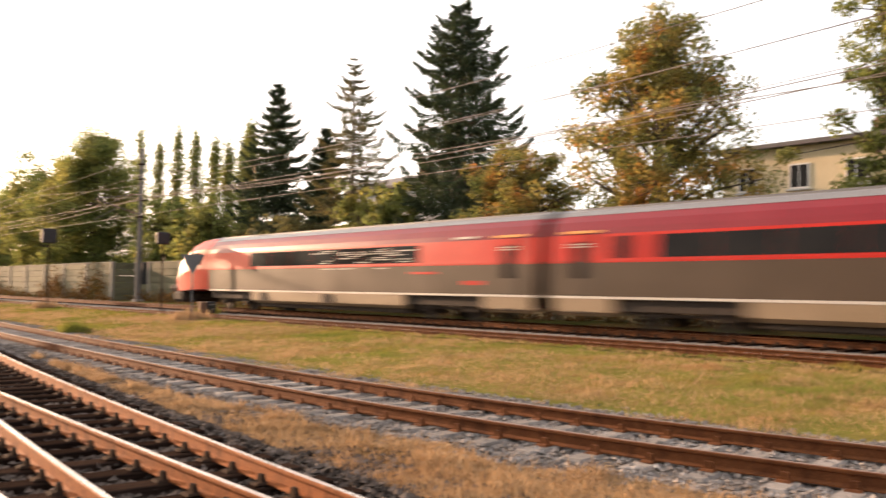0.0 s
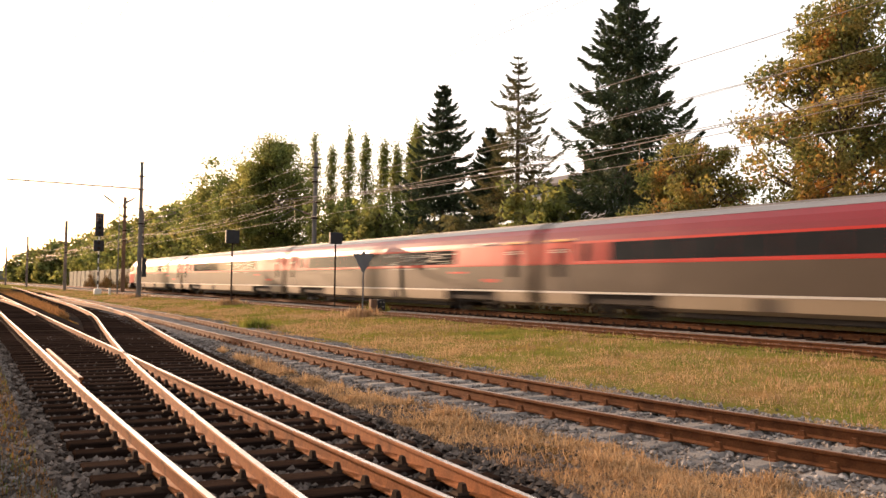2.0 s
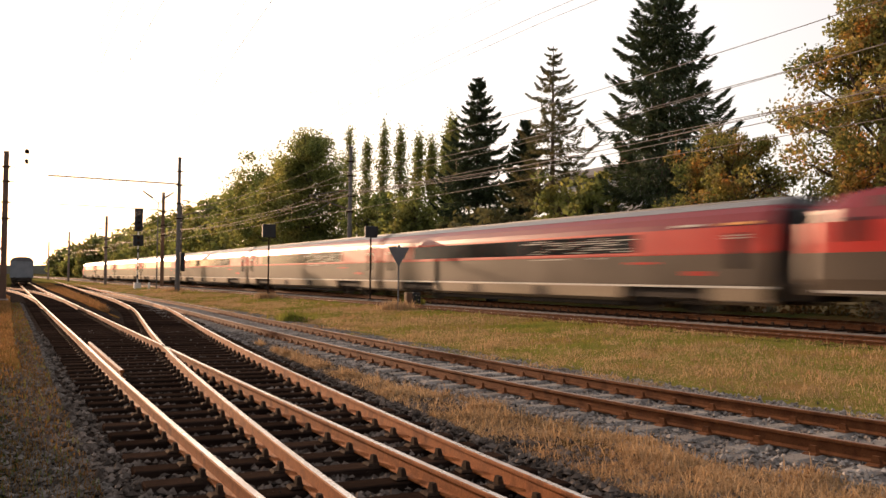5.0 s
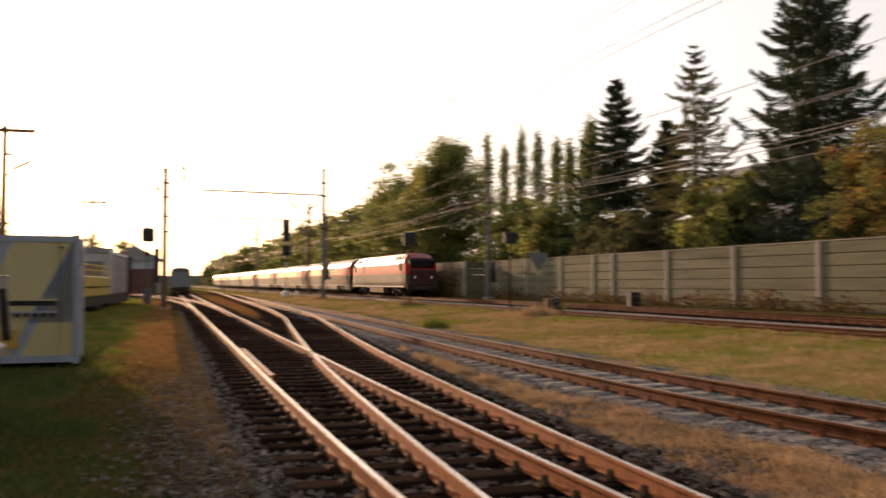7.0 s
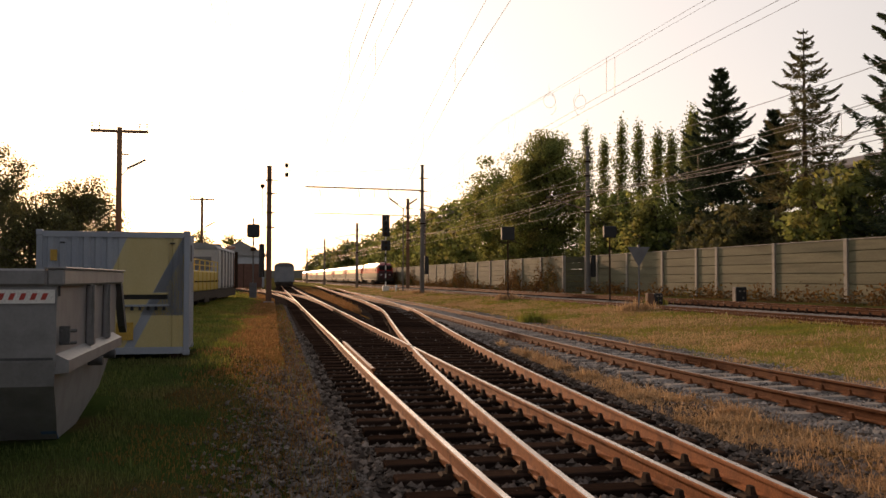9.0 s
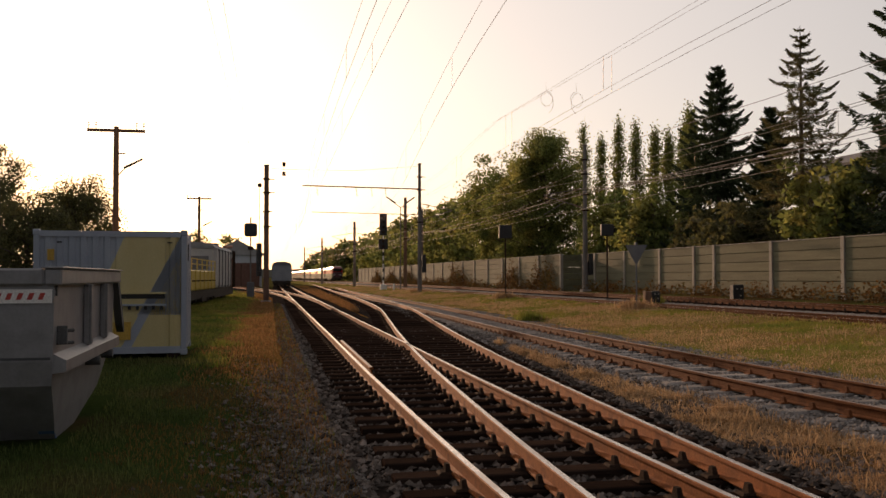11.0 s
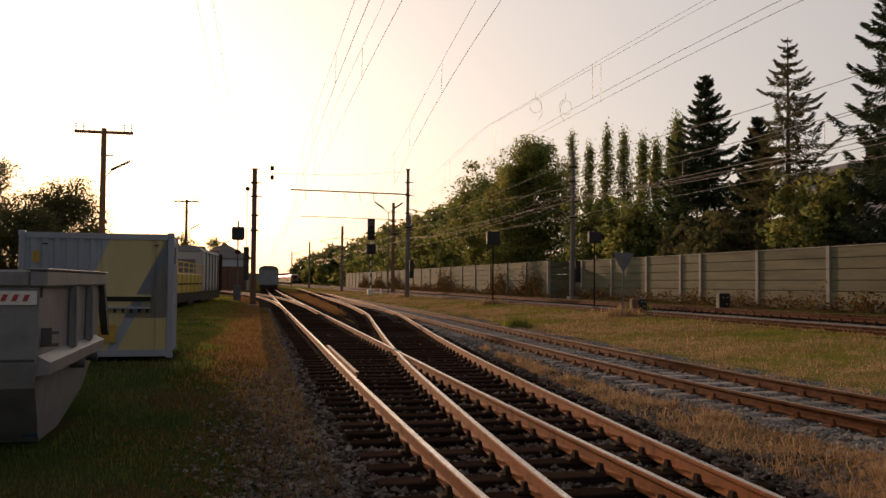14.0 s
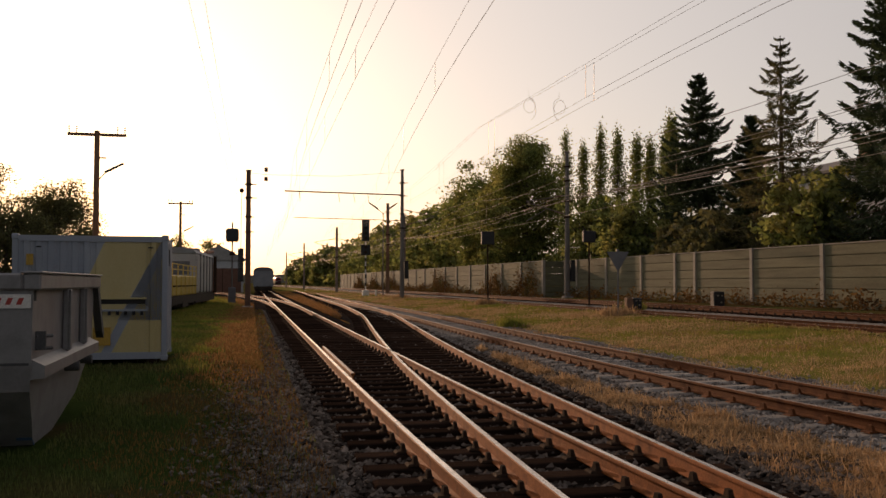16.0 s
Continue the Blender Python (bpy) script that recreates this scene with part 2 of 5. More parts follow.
# ---- mesh helpers ----
def as_mesh(name, verts, faces, material, smooth=False):
    me = bpy.data.meshes.new(name)
    me.from_pydata([tuple(v) for v in verts], [], [tuple(f) for f in faces])
    for mm in (material if isinstance(material, (list, tuple)) else [material]):
        me.materials.append(mm)
    if smooth:
        me.polygons.foreach_set("use_smooth", [True] * len(me.polygons))
    me.update()
    return me


def put(ob, parent, label="", kind=""):
    if parent is not None:
        ob.parent = parent
    return tagged(ob, label, kind=kind)


def part(name, bm, material, parent=None, label="", kind=""):
    me = bpy.data.meshes.new(name)
    bmesh.ops.recalc_face_normals(bm, faces=bm.faces)
    bm.to_mesh(me)
    bm.free()
    for mm in (material if isinstance(material, (list, tuple)) else [material]):
        me.materials.append(mm)
    return put(new(name, me), parent, label, kind)


def thing(name, at, label, category, group="", kind="", turn=0.0):
    ob = new(name)
    ob.empty_display_size = 0.2
    ob.matrix_world = pose(*at, 0, 0, turn)
    return tagged(ob, label, category, group, kind)


def add_box(bm, lo, hi, bevel=0.0, index=0):
    c = [(a + b) / 2 for a, b in zip(lo, hi)]
    s = [abs(b - a) for a, b in zip(lo, hi)]
    r = bmesh.ops.create_cube(bm, size=1, matrix=Matrix.Translation(c) @ Matrix.Diagonal((*s, 1)))
    vs = r["verts"]
    fs = list({f for v in vs for f in v.link_faces})
    if bevel:
        es = list({e for v in vs for e in v.link_edges})
        out = bmesh.ops.bevel(bm, geom=es, offset=bevel, segments=1, affect="EDGES")
        fs = list({f for f in fs if f.is_valid} | set(out["faces"]))
    for f in fs:
        f.material_index = index
    return bm


def add_rod(bm, a, b, r1, r2=None, n=8, index=0):
    a, b = Vector(a), Vector(b)
    d = b - a
    m = Matrix.Translation((a + b) / 2) @ d.to_track_quat("Z", "Y").to_matrix().to_4x4()
    r = bmesh.ops.create_cone(bm, cap_ends=True, segments=n, radius1=r1, radius2=r1 if r2 is None else r2, depth=d.length, matrix=m)
    for f in {f for v in r["verts"] for f in v.link_faces}:
        f.material_index = index
    return bm


def box(name, lo, hi, material, parent=None, label="", bevel=0.0, kind=""):
    return part(name, add_box(bmesh.new(), lo, hi, bevel), material, parent, label, kind)


def rod(name, a, b, r1, material, parent=None, label="", r2=None, n=8):
    return part(name, add_rod(bmesh.new(), a, b, r1, r2, n), material, parent, label)


def prism(name, outline, axis, lo, hi, material, parent=None, label=""):
    """An outline in the plane across an axis ('x' or 'y'), drawn out from lo to hi."""
    def at(p, s):
        return (s, p[0], p[1]) if axis == "x" else (p[0], s, p[1])
    n = len(outline)
    verts = [at(p, lo) for p in outline] + [at(p, hi) for p in outline]
    faces = [list(range(n)), list(range(2 * n - 1, n - 1, -1))] + [[i, (i + 1) % n, n + (i + 1) % n, n + i] for i in range(n)]
    bm = bmesh.new()
    vs = [bm.verts.new(v) for v in verts]
    for f in faces:
        bm.faces.new([vs[i] for i in f])
    return part(name, bm, material, parent, label)


class Line:
    """A smooth line on the plan through a few places, given as x at y."""
    def __init__(self, places):
        self.y = np.array([p[1] for p in places], float)
        self.x = np.array([p[0] for p in places], float)
        self.m = np.gradient(self.x, self.y)

    def at(self, y):
        y = np.atleast_1d(np.asarray(y, float))
        k = np.clip(np.searchsorted(self.y, y) - 1, 0, len(self.y) - 2)
        h = self.y[k + 1] - self.y[k]
        s = (y - self.y[k]) / h
        inside = (s >= 0) & (s <= 1)
        v = (2 * s**3 - 3 * s**2 + 1) * self.x[k] + (s**3 - 2 * s**2 + s) * h * self.m[k] + (-2 * s**3 + 3 * s**2) * self.x[k + 1] + (s**3 - s**2) * h * self.m[k + 1]
        flat = np.where(s < 0, self.x[k] + (y - self.y[k]) * self.m[k], self.x[k + 1] + (y - self.y[k + 1]) * self.m[k + 1])
        return np.where(inside, v, flat)

    def one(self, y):
        return float(self.at(y)[0])

    def slope(self, y):
        return float((self.at(y + 0.5) - self.at(y - 0.5))[0])


def steps(lo, hi, near=1.0):
    """Places along y, close together near the camera and wider far off."""
    out, y = [], lo
    while y < hi:
        out.append(y)
        y += max(near, abs(y) * 0.05)
    return out + [hi]


# ---- ground ----
def ground_z(x):
    """The height of the ground across the plan: flat by the sidings, rising to the main line and the wall."""
    return float(np.interp(x, [10.5, 14.0, 16.6, 17.2, 18.9, 19.8, 23.6, 24.5, 40, 60], [0.0, 0.2, 0.35, 0.3, 0.28, 0.36, 0.38, 0.6, 0.9, 1.2]))


def build_ground():
    xs = sorted(set(list(np.arange(-14, 30, 0.5)) + [-1800, -900, -400, -200, -120, -80, -50, -35, -25, -18, 34, 40, 50, 60, 80, 120, 200, 400, 900, 1800]))
    ys = sorted(set(list(np.arange(-8, 40, 0.6)) + list(np.arange(40, 130, 3)) + [-1200, -600, -300, -150, -80, -40, -20, 140, 160, 200, 300, 500, 900, 1500, 2500]))
    verts = [(x, y, ground_z(x) - (0.17 if -40 < x < 16.5 and y < 320 else 0.02) + 0.05 * noise.noise((x * 0.4, y * 0.4, 0)) + 0.02 * noise.noise((x * 1.7, y * 1.7, 3))) for x in xs for y in ys]
    n = len(ys)
    faces = [(i * n + j, (i + 1) * n + j, (i + 1) * n + j + 1, i * n + j + 1) for i in range(len(xs) - 1) for j in range(n - 1)]
    tagged(new("ground", as_mesh("ground", verts, faces, M["ground"], True)), "uneven ground of dry and green grass beside the tracks", "ground", kind="structure")


build_ground()

# ---- tracks ----
SIDING = Line([(3.94, -30), (2.68, -10), (2.52, 0), (2.48, 6), (2.56, 12), (2.82, 23), (3.02, 32), (3.6, 57), (4.6, 99), (5.6, 140), (7.1, 193), (9.6, 300)])
BRANCH = Line([(2.62, -12), (2.78, 0), (3.05, 6), (3.5, 12), (3.95, 17), (4.7, 24), (5.64, 32), (6.8, 42), (7.8, 55), (9.17, 85), (11.24, 130), (15.0, 230), (16.4, 300)])
MIDDLE = Line([(12.3, -12), (9.45, -0.4), (8.62, 3.5), (8.15, 6.0), (7.93, 7.8), (7.74, 10.2), (7.66, 13), (7.69, 17), (7.8, 21), (7.98, 26), (8.2, 31), (8.55, 38), (8.98, 50), (9.3, 70), (9.75, 96)])
DEPOT = Line([(3.6, 57), (3.55, 75), (3.1, 90), (1.42, 115), (-1.13, 140), (-7.45, 180)])
MAIN_NEAR = Line([(18.4, -60), (18.35, 0), (18.0, 22), (17.5, 53), (17.25, 90), (17.2, 140), (17.2, 600)])
MAIN_FAR = Line([(21.9, -60), (21.9, 900)])
GAUGE = 0.7525
RAIL = [(-0.062, 0), (-0.062, 0.012), (-0.012, 0.032), (-0.009, 0.115), (-0.034, 0.125), (-0.034, 0.15), (-0.026, 0.158), (0.026, 0.158), (0.034, 0.15), (0.034, 0.125), (0.009, 0.115), (0.012, 0.032), (0.062, 0.012), (0.062, 0)]


def sweep_rail(line, off, y0, y1, z, top, name, parent, near=0.8, side="rust"):
    """A rail drawn along a line; z is the height of its foot."""
    verts, faces, idx = [], [], []
    ys = steps(y0, y1, near)
    for y in ys:
        s = line.slope(y)
        k = 1 / math.hypot(1, s)
        for u, w in RAIL:
            verts.append((line.one(y) + (off + u) * k, y - (off + u) * s * k, z + w))
    n = len(RAIL)
    for i in range(len(ys) - 1):
        for j in range(n):
            a, b = i * n + j, i * n + (j + 1) % n
            faces.append((a, b, b + n, a + n))
            idx.append(1 if j == 6 else 0)
    faces += [tuple(range(n)), tuple(range(len(verts) - 1, len(verts) - n - 1, -1))]
    idx += [0, 0]
    me = as_mesh(name, verts, faces, [M[side], top])
    me.polygons.foreach_set("material_index", idx)
    return put(new(name, me), parent)


def sleeper_mesh(kind):
    bm = bmesh.new()
    if kind == "concrete":
        add_box(bm, (-1.25, -0.13, -0.17), (1.25, 0.13, 0), 0.03)
    else:
        add_box(bm, (-1.3, -0.125, -0.15), (1.3, 0.125, 0), 0.012)
    me = bpy.data.meshes.new("sleeper")
    bm.to_mesh(me)
    bm.free()
    me.materials.append(M["concrete" if kind == "concrete" else "timber"])
    return me


TIMBER, CONCRETE = sleeper_mesh("timber"), sleeper_mesh("concrete")
CHAIR = [(-0.17, -0.075, 0), (0.17, -0.075, 0), (0.17, 0.075, 0), (-0.17, 0.075, 0), (-0.15, -0.06, 0.02), (0.15, -0.06, 0.02), (0.15, 0.06, 0.02), (-0.15, 0.06, 0.02)]
BOLT = [(-0.02, -0.05, 0.02), (0.03, -0.05, 0.02), (0.03, 0.05, 0.02), (-0.02, 0.05, 0.02), (-0.015, -0.03, 0.085), (0.02, -0.03, 0.085), (0.02, 0.03, 0.085), (-0.015, 0.03, 0.085)]
SIX = [(0, 1, 5, 4), (1, 2, 6, 5), (2, 3, 7, 6), (3, 0, 4, 7), (4, 5, 6, 7)]


def fastenings(places, z, parent, look_of="iron"):
    """Base plates and clips under the rails."""
    verts, faces = [], []
    for x, y, a in places:
        c, s = math.cos(a), math.sin(a)
        for shape, dx in ((CHAIR, 0), (BOLT, -0.09), (BOLT, 0.085)):
            k = len(verts)
            for u, v, w in shape:
                u += dx
                verts.append((x + u * c - v * s, y + u * s + v * c, z + w))
            faces += [tuple(k + i for i in f) for f in SIX]
    put(new("rail_fastening", as_mesh("rail_fastening", verts, faces, M[look_of])), parent, kind="stuff")


def sleepers(line, y0, y1, z, me, parent, gap=0.62, width=None, seed=1, chairs_to=45):
    """Sleepers under a line; those far off are joined."""
    rnd, places, y, rest, count = random.Random(seed), [], y0, [], 0
    while y < y1:
        a = -math.atan(line.slope(y))
        w, shift = width(y) if width else (1.0, 0.0)
        yy, turn = y + rnd.uniform(-0.04, 0.04), a + rnd.uniform(-0.015, 0.015)
        m = Matrix.Translation((line.one(y) + shift, yy, z + rnd.uniform(-0.012, 0.006))) @ Matrix.Rotation(turn, 4, "Z") @ Matrix.Diagonal((w, 1, 1, 1))
        if count < 120:
            ob = new("sleeper", me)
            ob.matrix_world = m
            ob.parent = parent
        else:
            rest.append(m)
        if y < chairs_to:
            for off in (-GAUGE, GAUGE):
                places.append((line.one(y) + off * math.cos(a), yy + off * math.sin(a), a))
        count += 1
        y += gap
    if rest:
        base, verts, faces = [v.co.copy() for v in me.vertices], [], []
        for m in rest:
            k = len(verts)
            verts += [m @ v for v in base]
            faces += [tuple(k + i for i in p.vertices) for p in me.polygons]
        put(new("far_sleepers", as_mesh("far_sleepers", verts, faces, me.materials[0])), parent, kind="stuff")
    fastenings(places, z, parent, "rust_dark" if me is CONCRETE else "iron")


def bed(name, line, y0, y1, half, z, material, label, left=0.0, right=0.0):
    """A bed of ballast with sloping shoulders."""
    verts, faces = [], []
    ys = steps(y0, y1, 0.7)
    cross = [(-half - 0.45 - left, -0.16), (-half - left, 0.0), (-half / 2, 0.012), (0, 0.0), (half / 2, 0.012), (half + right, 0.0), (half + 0.45 + right, -0.16)]
    for y in ys:
        for u, w in cross:
            x = line.one(y) + u
            verts.append((x + 0.06 * noise.noise((x, y, 5)), y, z + w + 0.03 * noise.noise((x * 2, y * 2, 1))))
    n = len(cross)
    faces = [(i * n + j, i * n + j + 1, (i + 1) * n + j + 1, (i + 1) * n + j) for i in range(len(ys) - 1) for j in range(n - 1)]
    tagged(new(name, as_mesh(name, verts, faces, material, True)), label, "ballast", kind="structure")


def stones(name, spots, material, label, size=0.028, seed=3):
    """Loose broken stones, each an uneven eight-sided lump."""
    rng = np.random.default_rng(seed)
    p = np.array(spots)
    n = len(p)
    octa = np.array([(1, 0, 0), (-1, 0, 0), (0, 1, 0), (0, -1, 0), (0, 0, 1), (0, 0, -1)], float)
    tri = np.array([(0, 2, 4), (2, 1, 4), (1, 3, 4), (3, 0, 4), (2, 0, 5), (1, 2, 5), (3, 1, 5), (0, 3, 5)])
    v = octa[None] * rng.uniform(0.55, 1.4, (n, 6, 1)) + rng.uniform(-0.25, 0.25, (n, 6, 3))
    v[..., 2] *= 0.75
    a = rng.uniform(0, 6.28, n)
    c, s = np.cos(a)[:, None], np.sin(a)[:, None]
    v = np.stack([v[..., 0] * c - v[..., 1] * s, v[..., 0] * s + v[..., 1] * c, v[..., 2]], -1)
    v = v * (size * rng.uniform(0.6, 1.7, (n, 1, 1))) + p[:, None, :]
    f = (tri[None] + 6 * np.arange(n)[:, None, None]).reshape(-1, 3)
    tagged(new(name, as_mesh(name, v.reshape(-1, 3).tolist(), f.tolist(), material)), label, "gravel", kind="stuff")


def verge(name, left, right, y0, y1, material, label, lift=0.0):
    """A sheet of turf or litter just over the ground between two lines."""
    ys, n = steps(y0, y1, 0.6), 9
    verts = []
    for y in ys:
        a, b = left(y), right(y)
        for j in range(n):
            x = a + (b - a) * j / (n - 1) + (0.18 * noise.noise((y * 1.3, j, 2)) if j in (0, n - 1) else 0)
            edge = -0.1 if j in (0, n - 1) or y in (ys[0], ys[-1]) else 0.0
            verts.append((x, y, ground_z(x) + 0.0 + lift + edge + 0.03 * noise.noise((x * 0.9, y * 0.9, 6))))
    faces = [(i * n + j, i * n + j + 1, (i + 1) * n + j + 1, (i + 1) * n + j) for i in range(len(ys) - 1) for j in range(n - 1)]
    tagged(new(name, as_mesh(name, verts, faces, material, True)), label, "ground", kind="structure")


def switch_width(y):
    """Long switch timbers that carry both tracks while they lie close together."""
    gap = BRANCH.one(y) - SIDING.one(y)
    return (1 + gap / 2.6, gap / 2) if y < 31 else (1.0, 0.0)


def build_tracks():
    t1 = thing("track_1", (0, 0, 0), "siding track with bright rails on dark timber sleepers", "track", kind="structure")
    sweep_rail(SIDING, -GAUGE, -12, 290, 0.042, M["steel"], "rail", t1)
    sweep_rail(SIDING, GAUGE, -12, 290, 0.042, M["steel"], "rail", t1)
    sweep_rail(SIDING, -GAUGE + 0.13, 15.0, 21.5, 0.05, M["rail_top_dull"], "check_rail", t1)
    sleepers(SIDING, 2.0, 160, 0.04, TIMBER, t1, 0.62, switch_width)
    t2 = thing("track_2", (0, 0, 0), "track branching off at a switch, rails polished on top", "track", kind="structure")
    sweep_rail(BRANCH, -GAUGE, -12, 290, 0.042, M["steel"], "rail", t2)
    sweep_rail(BRANCH, GAUGE, -12, 290, 0.042, M["steel"], "rail", t2)
    sleepers(BRANCH, 31.4, 160, 0.04, TIMBER, t2, 0.62, seed=2)
    fastenings([(BRANCH.one(y) + o, y, -math.atan(BRANCH.slope(y))) for y in np.arange(2.0, 31, 0.62) for o in (-GAUGE, GAUGE)], 0.04, t2)
    t3 = thing("track_3", (0, 0, 0), "little used track with rusty rails on pale concrete sleepers", "track", kind="structure")
    sweep_rail(MIDDLE, -GAUGE, -12, 95, 0.042, M["rail_top_dull"], "rail", t3, 0.8, "rust_dark")
    sweep_rail(MIDDLE, GAUGE, -12, 95, 0.042, M["rail_top_dull"], "rail", t3, 0.8, "rust_dark")
    sleepers(MIDDLE, -3, 92, 0.035, CONCRETE, t3, 0.63, seed=5, chairs_to=40)
    t4 = thing("track_4", (0, 0, 0), "main line track with brown rails on stone ballast", "track", kind="structure")
    for o in (-GAUGE, GAUGE):
        sweep_rail(MAIN_NEAR, o, -60, 500, 0.29, M["steel"], "rail", t4, 4, "rust_dark")
    sleepers(MAIN_NEAR, -5, 150, 0.285, TIMBER, t4, 0.62, seed=6)
    t5 = thing("track_5", (0, 0, 0), "main line track on which the express train runs", "track", kind="structure")
    for o in (-GAUGE, GAUGE):
        sweep_rail(MAIN_FAR, o, -60, 500, 0.442, M["steel"], "rail", t5, 4, "rust_dark")
    sleepers(MAIN_FAR, -5, 150, 0.435, TIMBER, t5, 0.62, seed=7)
    t6 = thing("track_6", (0, 0, 0), "track that leaves the siding towards the depot", "track", kind="structure")
    for o in (-GAUGE, GAUGE):
        sweep_rail(DEPOT, o, 57, 180, 0.044, M["steel"], "rail", t6, 2)
    bed("ballast_bed_1", SIDING, -12, 290, 1.6, -0.045, M["ballast_dark"], "dark ballast under the siding", 0.0, 0.5)
    bed("ballast_bed_2", BRANCH, -12, 290, 1.5, -0.04, M["ballast_dark"], "dark ballast under the branching track", 0.2, 0.2)
    bed("ballast_bed_3", MIDDLE, -12, 95, 1.45, -0.015, M["ballast"], "pale stone ballast under the rusty track", 0.0, 0.75)
    bed("ballast_bed_4", MAIN_NEAR, -60, 500, 1.5, 0.25, M["ballast"], "pale stone ballast under the main line", -0.75, 0.6)
    bed("ballast_bed_5", MAIN_FAR, -60, 500, 1.9, 0.375, M["ballast"], "pale stone ballast under the main line")
    bed("ballast_bed_6", DEPOT, 57, 180, 1.4, 0.008, M["ballast_dark"], "ballast under the depot track")
    verge("verge_1", lambda y: MIDDLE.one(min(y, 90)) + 2.35 + 0.5 * noise.noise((y * 0.5, 0, 4)), lambda y: 17.15, -8, 300, M["turf"], "mown turf beside the main line, green and straw")
    verge("verge_2", lambda y: BRANCH.one(y) + 1.9, lambda y: max(BRANCH.one(y) + 1.95, MIDDLE.one(y) - 1.95), -4, 45, M["straw"], "straw and litter between two tracks")
    verge("verge_4", lambda y: SIDING.one(y) + 1.75, lambda y: max(SIDING.one(y) + 1.8, BRANCH.one(y) - 1.8), 37, 180, M["straw_orange"], "strip of dry grass between the sidings")
    # tapering patch coloured like the sunlit ground past the shade's edge
    verge("verge_5", lambda y: SIDING.one(y) - 2.05 - min(1.75, (y - 17) * 0.16) + 0.5 * noise.noise((y * 0.4, 0, 8)), lambda y: SIDING.one(y) - 2.0, 17.5, 60, M["straw_orange"], "patch of dry grass beside the siding, coloured as sunlit", 0.012)
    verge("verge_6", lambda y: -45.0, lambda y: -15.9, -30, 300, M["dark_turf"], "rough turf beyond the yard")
    verge("verge_3", lambda y: -16.0, lambda y: SIDING.one(y) - 2.15 if y < 60 else min(SIDING.one(y) - 2.1, DEPOT.one(min(y, 180)) - 1.75), -6, 300, M["dark_turf"], "uneven turf beside the siding, shade put into its dark colour")
    rnd = random.Random(4)
    spots = []
    for _ in range(24000):
        y = 3.5 + 26 * rnd.random() ** 1.6
        x = SIDING.one(y) + rnd.uniform(-2.3, 2.2) + rnd.random() * (BRANCH.one(y) - SIDING.one(y))
        spots.append((x, y, rnd.uniform(-0.045, 0.0) - (0.06 if x < SIDING.one(y) - 1.75 else 0)))
    for _ in range(9000):
        y = 3.0 + 24 * rnd.random() ** 1.5
        spots.append((BRANCH.one(y) + 1.5 + abs(rnd.gauss(0, 0.55)), y, rnd.uniform(-0.03, 0.015)))
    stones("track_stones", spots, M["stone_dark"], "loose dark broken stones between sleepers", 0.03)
    spots = []
    for _ in range(52000):
        y = 1.5 + 45 * rnd.random() ** 1.7
        u = rnd.uniform(-2.0, 2.5) if rnd.random() < 0.85 else rnd.gauss(0.3, 1.7)
        spots.append((MIDDLE.one(y) + u, y, rnd.uniform(-0.025, 0.028) - 0.03 * max(0, abs(u) - 1.6)))
    for _ in range(9000):
        y = 6 + 56 * rnd.random()
        spots.append((rnd.uniform(18.9, 20.9), y, 0.3 + rnd.uniform(0.0, 0.07)))
    stones("pale_stones", spots, M["stone"], "loose pale broken stones between and beside the rusty rails", 0.024, 8)
    spots = []
    for _ in range(13000):
        y = 3.0 + 18 * rnd.random() ** 1.5
        spots.append((SIDING.one(y) - 1.5 - abs(rnd.gauss(0, 0.55)), y, rnd.uniform(-0.07, -0.02)))
    for _ in range(8000):
        y = 18 + 42 * rnd.random() ** 1.4
        spots.append((SIDING.one(y) - 1.45 - abs(rnd.gauss(0, 0.35)), y, rnd.uniform(-0.07, -0.02)))
    stones("soiled_stones", spots, M["stone_soiled"], "trodden grey stones mixed with soil beside the siding", 0.022, 9)


build_tracks()


# ---- noise wall ----
def build_wall(name, x, posts, z0, z1, label):
    wall = thing(name, (x, 0, z0), label, "noise wall", kind="structure")
    boards = 6
    h = (z1 - z0) / boards
    for y in posts:
        part("post", add_box(bmesh.new(), (-0.13, y - 0.13, -0.3), (0.1, y + 0.13, z1 - z0 + 0.06), 0.015), M["post"], wall)
    for a, b in zip(posts[:-1], posts[1:]):
        for i in range(boards):
            bm = bmesh.new()
            add_box(bm, (-0.05, a + 0.12, i * h + 0.006), (0.07, b - 0.12, (i + 1) * h - 0.02), 0.02)
            part("board", bm, M["panel"], wall)
        box("backing", (0.0, a + 0.11, 0.0), (0.04, b - 0.11, z1 - z0 - 0.01), M["panel"], wall)
        box("coping", (-0.075, a + 0.12, z1 - z0), (0.09, b - 0.12, z1 - z0 + 0.045), M["post"], wall)
    return wall


build_wall("wall_near", 26.0, [-14, -8.4, -2.8, 2.8, 8.4, 13.9, 19.3, 24.8, 30.3, 35.9, 41.6, 47.4, 49.8, 54.4, 60.0, 65.6, 68.3], 0.45, 3.42, "grey-green boarded noise wall with pale posts")
build_wall("wall_far", 24.2, [68.3 + 5.6 * i for i in range(25)], 0.45, 3.42, "sunlit boarded noise wall further along the line")
side = thing("wall_return", (25.1, 68.3, 0.45), "shaded return of the boarded noise wall", "noise wall", kind="structure")
for i in range(6):
    box("board", (-0.85, -0.05, i * 0.495 + 0.006), (0.85, 0.07, (i + 1) * 0.495 - 0.02), M["panel"], side, bevel=0.02)


# ---- the express train ----
HALF, PITCH, LOCO = 1.41, 29.4, 22.3
